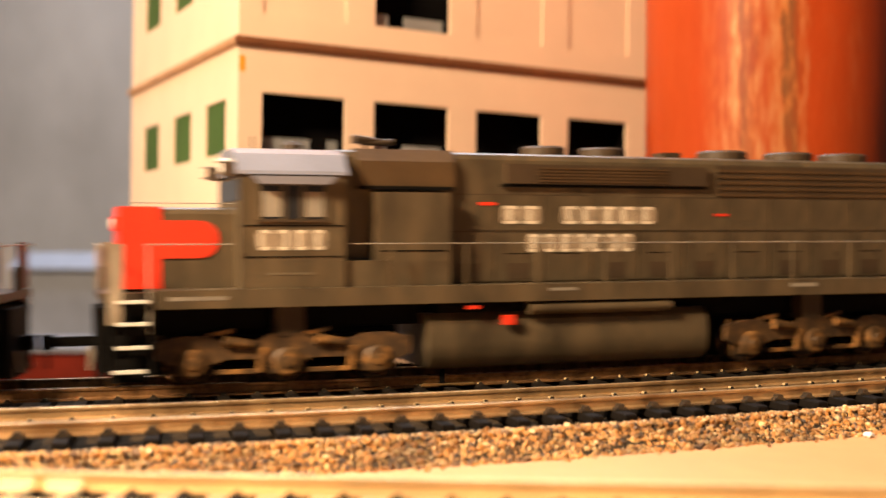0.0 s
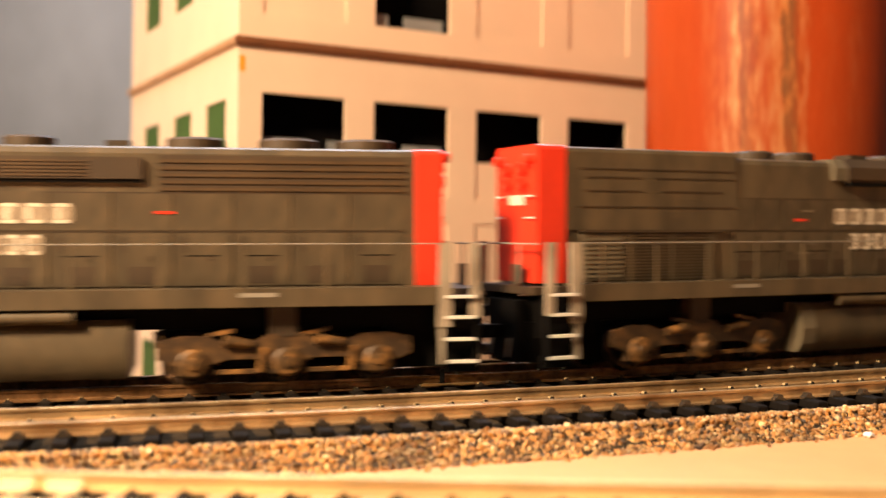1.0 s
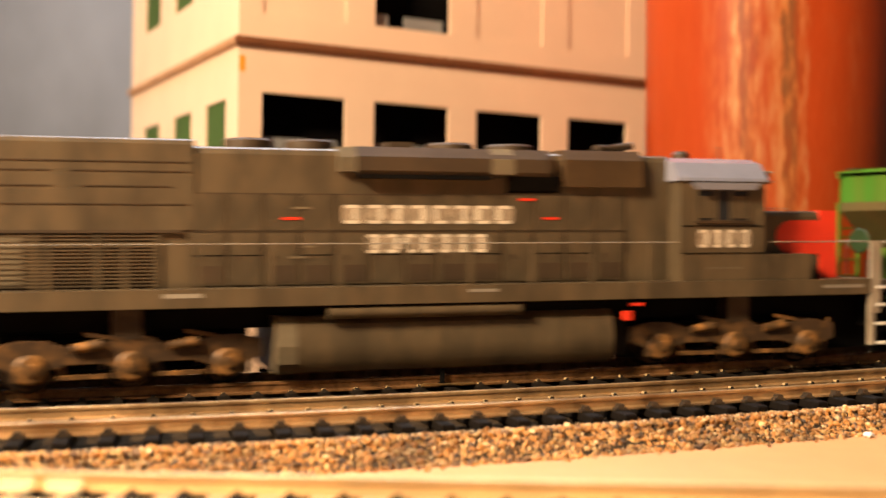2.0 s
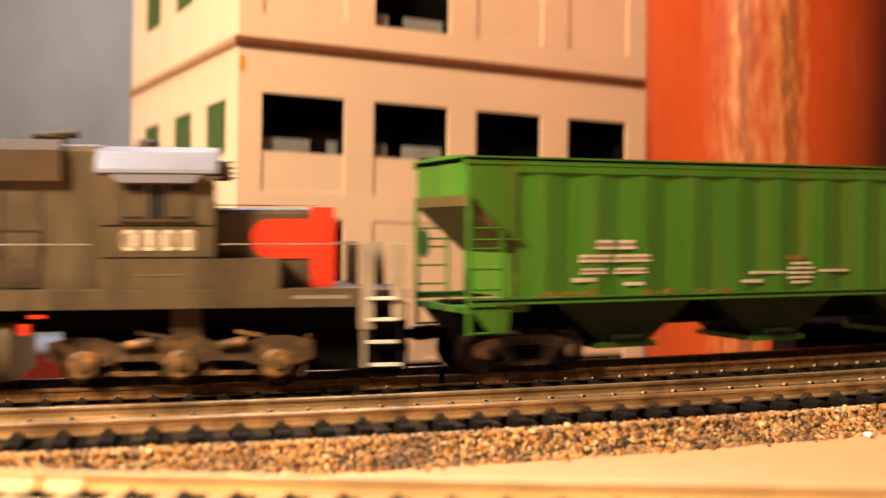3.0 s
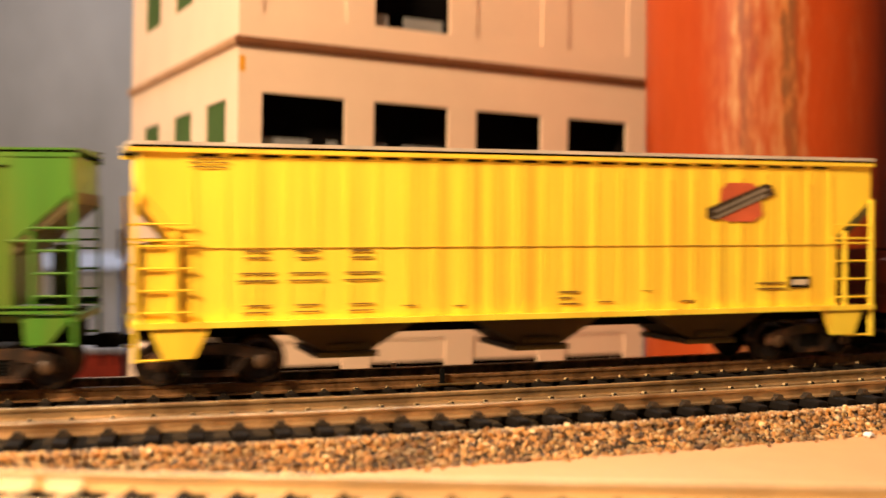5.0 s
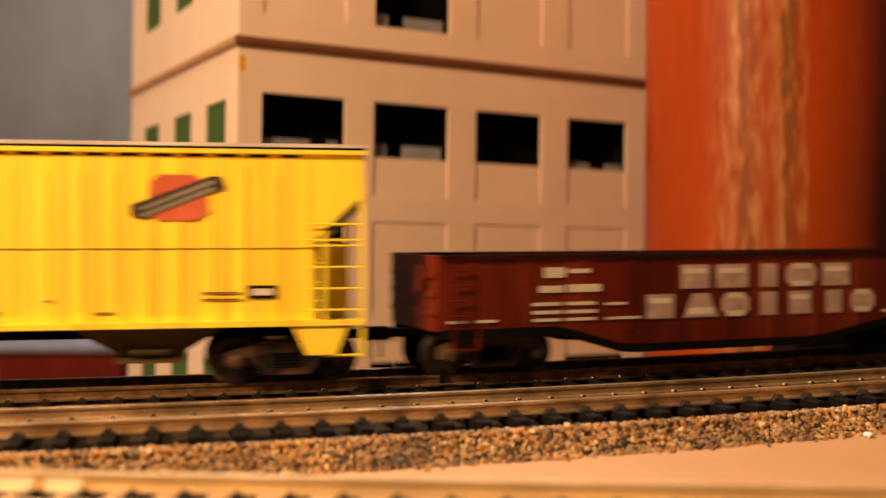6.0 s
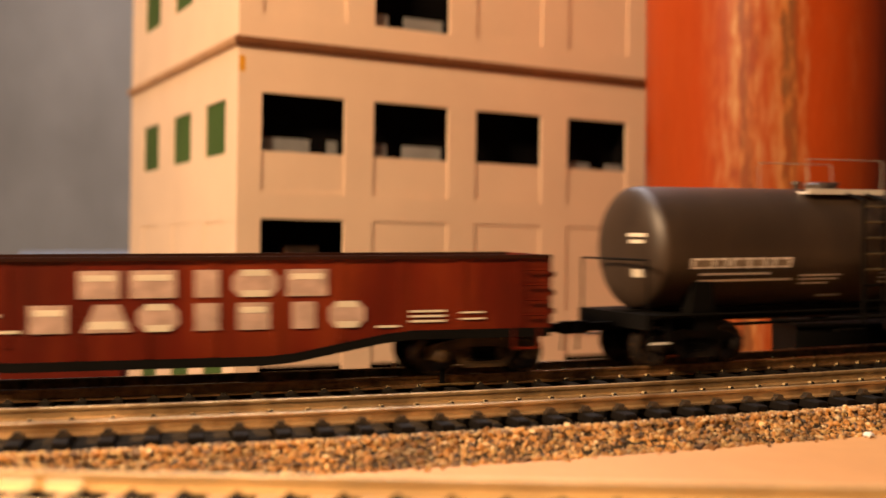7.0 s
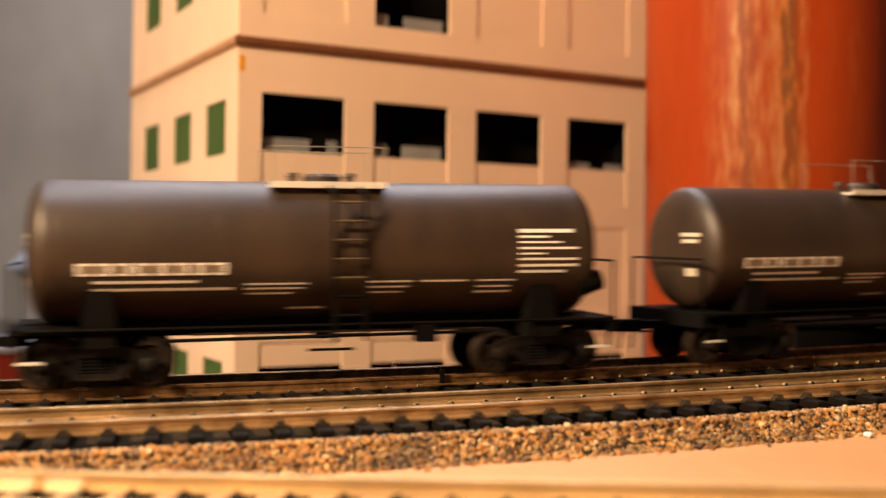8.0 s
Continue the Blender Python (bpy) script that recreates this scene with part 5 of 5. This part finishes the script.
        if s < 0:
            part("brake_wheel", lathe(B(), [(3.2, -0.3), (3.6, 0), (3.2, 0.3), (2.8, 0.3), (2.6, 0)], 20, "x", at=(xe - 1.2, 7, 30)), dark, c, smooth=True)
        coupler(c, s * half, s, 3.2)
        freight_truck(c, s * tb, s * tb / RT, TRUCK_DARK)
    for y in (-1, 1):
        ys = y * (15.3 if green else 14.87)
        if green:
            bars(c, ys - y * 0.05, [(a, a + 1.0 + 1.9 * abs(math.sin(a * 7)), 17.9, 18.3 + 0.7 * abs(math.sin(a * 3.1))) for a in (-76, -73.4, -71, -68.2, -66, -63.5, -61, -47, -44.5, -41, -31, -27.4, -24, 8, 31, 70)] + [(-4, 1.5, 25.6, 26.8), (39.4, 42.6, 21.2, 23.2)], RUST, "rust_patch", "patch of orange-brown rust", sunk=0.7)
            for x0, x1, z0, z1 in ((-60.0, -54.8, 28.6, 30.8), (-53.5, -49.0, 28.6, 30.8), (-64.4, -55.8, 25.6, 27.4), (-54.6, -45.0, 25.6, 27.4), (-64.0, -57.0, 22.8, 24.2), (-54.4, -46.0, 22.8, 24.2)):
                h = z1 - z0
                bars(c, ys, [(x0, x1, z0, z0 + 0.3 * h), (x0 + 0.3, x1 - 0.3, z1 - 0.32 * h, z1)], WHITE, sunk=0.7)
                bars(c, ys - y * 0.06, [(x0 + 0.1, x1 - 0.2, z0 + 0.3 * h, z1 - 0.32 * h)], DUSTY, sunk=0.64)
            bars(c, ys, [(-2.6, 3.4, 24.4, 25.0), (-3.6, 4.5, 23.2, 23.8), (-3.6, 4.5, 22.0, 22.6), (-3.2, 4.0, 20.8, 21.4), (-2.4, 3.2, 19.6, 20.2), (-15.5, -5, 22.2, 22.8), (6, 15.5, 22.4, 23.0)], WHITE, sunk=0.7)
            bars(c, ys, [(58, 65.5, 23.2, 24.0), (58, 65.5, 22.0, 22.6), (58, 65.5, 20.8, 21.4), (59, 64.5, 19.6, 20.2), (67.5, 77, 25.8, 26.3), (67.5, 77, 24.4, 24.9), (69, 75.5, 21.6, 22.4), (-66, -60, 21.0, 22.0), (-52, -47, 20.0, 20.8), (-18, -12, 20.0, 20.8), (38, 43, 20.4, 21.4)], WHITE, sunk=0.7)
        else:
            s1 = min(ys, ys + y * 0.08), max(ys, ys + y * 0.08)
            s2 = min(ys, ys + y * 0.14), max(ys, ys + y * 0.14)
            s3 = min(ys, ys + y * 0.2), max(ys, ys + y * 0.2)
            em = part("emblem", prism(B(), [(49.0, 35.2), (57.0, 35.2), (59.5, 37.0), (58.5, 43.2), (56.5, 44.8), (49.5, 44.8), (47.5, 43.2), (47.0, 37.0)], *s1), RED_DULL, c, "faded red emblem with a slanted dark band")
            part("band", prism(B(), [(43.5, 36.2), (46.0, 35.4), (62.8, 42.0), (62.0, 44.4), (60.0, 44.6), (43.5, 38.4)], *s2), GREY_DARK, em)
            for d in (-0.75, 0.75):
                part("bar", prism(B(), [(45.2, 37.0 + d), (46.0, 36.6 + d), (60.8, 42.4 + d), (60.2, 43.0 + d)], *s3), POST, em)
            marks = []
            for xc in (-66.7, -55.7, -43.6):
                marks += [(xc - 2.6, xc + 2.4, 28.4, 29.0), (xc - 2.4, xc + 2.6, 27.0, 27.5), (xc - 3.6, xc + 4.0, 23.7, 24.2), (xc - 4.0, xc + 4.2, 22.1, 22.6), (xc - 2.4, xc + 2.8, 16.8, 17.3), (xc - 3.0, xc + 3.0, 15.4, 15.8)]
            marks += [(-81, -73, 48.2, 48.6), (-80.6, -72.4, 47.2, 47.6), (-80.2, -73, 46.2, 46.6), (4, 9, 18.4, 19.0), (4, 7.4, 17.0, 17.6), (4, 9, 15.6, 16.2), (-34, -31, 16.2, 16.6), (-22, -19.5, 15.8, 16.3), (14, 18, 16.0, 16.4), (26, 28, 18.4, 18.8), (36, 40, 15.6, 16.2), (58, 66, 19.6, 20.2), (58, 66, 18.2, 18.8)]
            for x0, x1, z0, z1 in marks:
                bars(c, ys, [(x0, x1, z0 + 0.15 * (z1 - z0), z1 - 0.15 * (z1 - z0))], STENCIL, "stencil")
            bars(c, ys, [(67.5, 73.5, 18.6, 21.4)], BLACK, "stencil")
            bars(c, ys + y * 0.1, [(68.2, 72.8, 19.3, 20.7)], WHITE, "stencil")
    return c, tb


def gondola():
    c = thing("gondola", "mineral-brown open gondola car with fish-belly sides", "gondola car", "freight cars of the train")
    half, tb = 83.0, 67.0
    top, end, low = 27.4, 11.0, 6.2
    ol = [(-half + 1, end), (-54, end), (-50, end - 0.7), (-37, low + 0.3), (-33, low), (18, low), (24, low + 0.5), (44, end - 0.6), (50, end), (half - 1, end), (half - 1, top), (-half + 1, top)]
    for y in (-1, 1):
        sd = part("side", prism(B(), ol, min(y * 15.2, y * 16.2), max(y * 15.2, y * 16.2)), BROWN, c, "riveted brown steel side", bevel=0.1)
        part("top_chord", box(B(), -half + 0.6, half - 0.6, min(y * 15.0, y * 16.9), max(y * 15.0, y * 16.9), top - 0.6, top + 0.2), DARK_RIM, c, "dark top rim", bevel=0.2)
        lower = [(x, z) for x, z in ol[:10]]
        part("bottom_flange", prism(B(), [(x, z + 0.02) for x, z in lower] + [(x, z - 2.0) for x, z in lower[::-1]], min(y * 14.6, y * 16.5), max(y * 14.6, y * 16.5)), BLACK, c, "black bottom flange")
        for k in range(12):
            x = -half + 8 + (2 * half - 16) * k / 11
            zb = end if abs(x) > 50 else (low if -30 < x < 26 else 9.0)
            part("stake", box(B(), x - 0.7, x + 0.7, min(y * 16.2, y * 16.45), max(y * 16.2, y * 16.45), zb + 0.2, top - 0.9), BROWN, c, bevel=0.1)
        yl = y * 16.47
        # large painted shapes, as plain silhouettes
        for kind, x0, w in (("slab", -20.2, 8.2), ("slab", -10.0, 9.4), ("slab", 3.2, 5.0), ("disc", 11.0, 9.6), ("slab", 22.4, 8.8)):
            emblem_shape(c, yl, kind, x0, x0 + w, 19.0, 24.8)
        for kind, x0, w in (("slab", -29.8, 7.6), ("wedge", -19.4, 9.8), ("disc", -8.4, 8.2), ("slab", 3.2, 5.0), ("slab", 12.0, 6.8), ("slab", 23.6, 5.0), ("disc", 31.6, 7.8)):
            emblem_shape(c, yl, kind, x0, x0 + w, 12.0, 17.8)
        for x0, x1, z0, z1 in ((-57.1, -51.7, 22.2, 24.6), (-50.7, -45.1, 23.2, 24.2), (-58.3, -52.1, 18.8, 20.4), (-51.1, -42.3, 18.8, 20.6), (-60.1, -52.9, 15.8, 16.6), (-51.5, -43.7, 15.8, 16.6), (-60.1, -52.5, 13.9, 14.7), (-51.5, -43.5, 13.9, 14.7), (-59.9, -52.9, 12.2, 12.9), (-51.5, -43.7, 12.2, 12.9), (-41.0, -35.5, 15.6, 16.2), (-41.0, -31.5, 12.2, 12.8), (-81, -76, 12.4, 13.0), (-74, -69, 12.4, 13.0), (42, 47, 11.8, 12.3), (49.5, 57.5, 15.0, 15.5), (49.5, 57.5, 13.9, 14.4), (49.5, 57.5, 12.8, 13.3), (61, 66.5, 14.6, 15.0), (61, 66.5, 13.2, 13.6)):
            bars(c, yl, [(x0, x1, z0, z1)], WHITE)
        for s in (-1, 1):
            for k in range(4):
                part("grab_iron", rod(B(), (s * (half - 2), y * 17.2, 14 + k * 3.4), (s * (half - 7), y * 17.2, 14 + k * 3.4), 0.25, 6), BROWN, c)
            part("sill_step", box(B(), s * (half - 6.5) - 3, s * (half - 6.5) + 3, y * 16.4 - 0.3, y * 16.4 + 0.3, 6.2, 6.8), BROWN, c)
            for d in (-3, 3):
                part("step_strap", box(B(), s * (half - 6.5) + d - 0.25, s * (half - 6.5) + d + 0.25, y * 16.4 - 0.3, y * 16.4 + 0.3, 6.2, 11), BROWN, c)
    part("floor", box(B(), -half + 1.2, half - 1.2, -15.2, 15.2, 11.2, 12.2), BROWN, c)
    for s in (-1, 1):
        part("end", box(B(), s * (half - 0.6) - 0.5, s * (half - 0.6) + 0.5, -15.1, 15.1, 10.5, top + 0.1), BROWN, c, bevel=0.15)
        for k in range(3):
            part("end_rib", box(B(), s * half - 0.4, s * half + 0.9, -14.6, 14.6, 14 + k * 4.2, 15.2 + k * 4.2), BROWN, c, bevel=0.2)
        coupler(c, s * half, s, 9.2 if s < 0 else 10.4)
        freight_truck(c, s * tb, s * tb / RT, TRUCK_FRAME, TRUCK_FRAME)
        part("bolster", box(B(), s * tb - 2.6, s * tb + 2.6, -14, 14, 8.8, 11.1), BLACK, c)
    part("centre_sill", box(B(), -half + 2, half - 2, -3.6, 3.6, 8.4, 11.1), BLACK, c)
    part("brake_wheel", lathe(B(), [(3.2, -0.3), (3.6, 0), (3.2, 0.3), (2.8, 0.3), (2.6, 0)], 20, "x", at=(-half - 1.2, -6, 22)), BROWN, c, smooth=True)
    return c, tb


def tank_car():
    c = thing("tank_car", "glossy black tank car with white stencils and a centre ladder", "tank car", "freight cars of the train")
    half, tb = 65.5, 49.0
    r, zc = 15.4, 28.7
    th = half - 1.7
    dish = [(r * q, 4.6 * (1 - (1 - q ** 3.2) ** (1 / 2.2))) for q in (0.2, 0.4, 0.58, 0.72, 0.83, 0.91, 0.96, 0.985, 0.997)]
    prof = [(0.05, -th)] + [(a, -th + d) for a, d in dish] + [(r, -th + 4.6), (r, th - 4.6)] + [(a, th - d) for a, d in dish[::-1]] + [(0.05, th)]
    part("tank", lathe(B(), prof, 56, "x", at=(0, 0, zc)), TANK, c, "glossy black cylindrical tank with domed ends", smooth=True)
    for x in (-half + 8.5, -24, 24, half - 8.5):
        part("tank_seam", lathe(B(), [(r + 0.01, x - 0.35), (r + 0.06, x - 0.2), (r + 0.06, x + 0.2), (r + 0.01, x + 0.35)], 56, "x", at=(0, 0, zc)), TANK, c, smooth=True)
    part("centre_sill", box(B(), -half + 1, half - 1, -3.2, 3.2, 10.0, 13.2), BLACK, c, bevel=0.2)
    for y in (-15.6, 15.6):
        part("side_rod", rod(B(), (-half + 2, y, 12.6), (half - 2, y, 12.6), 0.4, 6), BLACK, c)
    part("brake_pipe", rod(B(), (-36, -9, 9.4), (40, -9, 9.8), 0.45, 6), BLACK, c)
    part("brake_pipe", rod(B(), (-30, -6, 10.4), (40, -6, 10.2), 0.3, 6), TRUCK_DARK, c)
    part("valve_box", box(B(), 20, 24.5, -10.5, -6, 7.8, 11.5), BLACK, c, bevel=0.4)
    part("outlet_valve", lathe(B(), [(2.4, 8.4), (2.4, 11), (3.4, 13.6)], 16, at=(0, 0, 0)), BLACK, c, smooth=True)
    part("outlet_step", box(B(), -5, 5, -12, -10.6, 6.6, 7.1), BLACK, c)
    for s in (-1, 1):
        for y in (-1, 1):
            part("saddle", prism(B(), [(s * tb - 3.6, 12.6), (s * tb + 3.6, 12.6), (s * tb + 2.6, 20.5), (s * tb - 2.6, 20.5)], min(y * 9.5, y * 13.4), max(y * 9.5, y * 13.4)), BLACK, c, "black tank saddle", bevel=0.3)
        part("bolster", box(B(), s * tb - 3.2, s * tb + 3.2, -15, 15, 8.8, 12.7), BLACK, c, bevel=0.3)
        part("end_platform", box(B(), min(s * (half + 1), s * (half - 12)), max(s * (half + 1), s * (half - 12)), -15.6, 15.6, 11.9, 12.9), BLACK, c, bevel=0.2)
        part("end_sill", box(B(), s * (half + 0.5) - 0.7, s * (half + 0.5) + 0.7, -15.4, 15.4, 9.4, 13.0), BLACK, c)
        for y in (-14.8, 14.8):
            part("end_rail_post", rod(B(), (s * (half + 0.6), y, 12.9), (s * (half + 0.6), y, 26), 0.3, 6), BLACK, c)
            part("sill_step", box(B(), s * (half - 3) - 2.6, s * (half - 3) + 2.6, y - 0.4, y + 0.4, 5.8, 6.4), STEEL, c, "white-tipped step")
            for d in (-2.4, 2.4):
                part("step_strap", box(B(), s * (half - 3) + d - 0.25, s * (half - 3) + d + 0.25, y - 0.3, y + 0.3, 6.2, 12), BLACK, c)
        part("end_rail", rod(B(), (s * (half + 0.6), -14.8, 26), (s * (half + 0.6), 14.8, 26), 0.3, 6), BLACK, c)
        coupler(c, s * (half + 1), s, 10.8)
        freight_truck(c, s * tb, s * tb / RT, TRUCK_BLACK, TRUCK_BLACK)
    part("brake_cylinder", rod(B(), (half - 7, -11.2, 20.0), (half - 1.2, -11.2, 21.6), 2.8, 14, 2.4), BLACK, c, smooth=True)
    # top platform, dome, railing
    top = zc + r
    pl = part("top_platform", box(B(), -13, 13, -9.6, 9.6, top - 1.6, top - 0.9), ROOF_WALK, c, "pale metal walkway round the manway", bevel=0.15)
    part("kick_plate", box(B(), -13, 13, -10.0, -9.6, top - 1.6, top - 0.2), STEEL, pl)
    part("manway", lathe(B(), [(4.5, top - 1), (4.5, top + 1.2), (3.9, top + 1.8), (0.5, top + 2.0)], 20), TANK, c, smooth=True)
    for x in (-6.5, 6.8):
        part("safety_valve", lathe(B(), [(1.0, top - 1), (1.0, top + 1.2), (1.4, top + 1.4), (1.2, top + 2.2)], 12, at=(x, 2.0, 0)), TANK, c, smooth=True)
    for y in (-9.4, 9.4):
        part("hand_rail", rod(B(), (-13, y, top + 7.5), (13, y, top + 7.5), 0.13, 6), POST, pl)
        for x in (-12.8, 12.8):
            part("rail_post", rod(B(), (x, y, top - 1), (x, y, top + 7.5), 0.13, 6), POST, pl)
    for y in (-1, 1):
        lad = part("ladder", box(B(), -0.4, 0.3, min(y * 15.9, y * 16.5), max(y * 15.9, y * 16.5), 9.0, top - 3.0), BLACK, c, "black side ladder")
        part("stile", box(B(), 6.4, 7.1, min(y * 15.9, y * 16.5), max(y * 15.9, y * 16.5), 9.0, top - 3.0), BLACK, lad)
        part("ladder_head", rod(B(), (0, y * 16.2, top - 3.2), (0, y * 9.4, top - 1.2), 0.3, 6), BLACK, lad)
        part("ladder_head", rod(B(), (6.7, y * 16.2, top - 3.2), (6.7, y * 9.4, top - 1.2), 0.3, 6), BLACK, lad)
        for k in range(8):
            z = 10.5 + k * 4.1
            part("rung", rod(B(), (-0.2, y * 16.2, z), (6.9, y * 16.2, z), 0.38, 6), GREY if k > 2 else BLACK, lad)

        def dress(x0, x1, z0, z1, material=BRIGHT_STENCIL, proud=0.14):
            """A stencil bent to the tank's side."""
            za = [z0 + (z1 - z0) * i / 4 for i in range(5)]
            pa = [(y * (math.sqrt(max((r + 0.06) ** 2 - (z - zc) ** 2, 0))), z) for z in za]
            pb = [(y * (math.sqrt(max((r + proud) ** 2 - (z - zc) ** 2, 0))), z) for z in za]
            part("stencil", loft(B(), pa + pb[::-1], x0, x1), material, c)
        rnd = random.Random(3)
        a = -53.7
        for i in range(8):
            wd = 31.3 / 8 - 0.3
            dress(a, a + wd, 23.7, 26.3, DUSTY)
            dress(a + 0.2, a + wd - 0.2, 23.7, 24.2, proud=0.18), dress(a + 0.2, a + wd - 0.2, 25.8, 26.3, proud=0.18)
            k = a + wd * rnd.choice((0.05, 0.4, 0.7))
            dress(k, k + wd * 0.25, 24.3, 25.7, proud=0.18)
            a += 31.3 / 8
        for x0, x1, z0, z1 in ((-50.3, -29, 22.0, 22.6), (-50.3, -21.5, 20.4, 21.0), (-19, -5.5, 21.4, 21.8), (-19, -6.5, 20.4, 20.8), (-18.5, -9, 19.3, 19.7), (-9.5, -1.5, 15.8, 16.3),
                               (8, 18, 21.6, 22.0), (8, 17, 20.4, 20.8), (8.5, 15.5, 19.2, 19.6), (20, 30.5, 21.6, 22.0), (33, 42, 21.6, 22.0), (33, 41, 18.9, 19.4), (33, 41, 20.2, 20.6),
                               (42.6, 56, 32.6, 33.4), (42.6, 50, 31.4, 31.9), (42.6, 53, 30.2, 30.6), (42.6, 57, 28.8, 29.3), (42.6, 49, 27.6, 28.0), (42.6, 57, 26.3, 26.8), (42.6, 57, 24.8, 25.4), (42.6, 54, 23.4, 24.0)):
            dress(x0, x1, z0, z1)
    # marks on the domed end
    for x0, z0, w, h in ((-3.5, 31.5, 7, 0.9), (-2.8, 29.9, 5.6, 0.9), (-2.0, 21.6, 4.0, 2.0)):
        d = lambda yy, zz: -th + 4.6 * (1 - (1 - min(1.0, math.hypot(yy, zz - zc) / r) ** 3.2) ** (1 / 2.2)) - 0.12
        bm = B()
        ys = [-6.5 + x0 + w * i / 6 for i in range(7)]
        lo = [bm.verts.new((d(yy, z0), yy, z0)) for yy in ys]
        hi = [bm.verts.new((d(yy, z0 + h), yy, z0 + h)) for yy in ys]
        lo2 = [bm.verts.new((d(yy, z0) + 0.3, yy, z0)) for yy in ys]
        hi2 = [bm.verts.new((d(yy, z0 + h) + 0.3, yy, z0 + h)) for yy in ys]
        for i in range(6):
            bm.faces.new((lo[i], lo[i + 1], hi[i + 1], hi[i])), bm.faces.new((lo2[i], hi2[i], hi2[i + 1], lo2[i + 1]))
            bm.faces.new((lo[i], lo2[i], lo2[i + 1], lo[i + 1])), bm.faces.new((hi[i], hi[i + 1], hi2[i + 1], hi2[i]))
        part("end_stencil", bm, WHITE, c)
    return c, tb


for maker, s0, flip in ((lambda: locomotive(False, False), -738.5, False), (lambda: locomotive(False, False), -504.0, False), (lambda: locomotive(True, True), -264.0, True),
                        (lambda: hopper("green"), -40.2, False), (lambda: hopper("yellow"), 153.3, False), (gondola, 342.3, False), (tank_car, 514.0, False), (tank_car, 668.5, False)):
    made, tb = maker()
    MOVERS.append((made, s0, tb, flip))


def motions():
    for c, s0, tb, flip in MOVERS:
        walk(c, [(i / 10, car_pose(s0, tb, i / 10, flip)) for i in range(81)])
    turn = [travel(i / FPS) - travel(0) for i in range(241)]
    for w, x, r in WHEELS:
        walk(w, [(i / FPS, Matrix.Translation((x * U, 0, abs(r) * U)) @ Matrix.Rotation(-turn[i] / r, 4, "Y")) for i in range(241)])


motions()
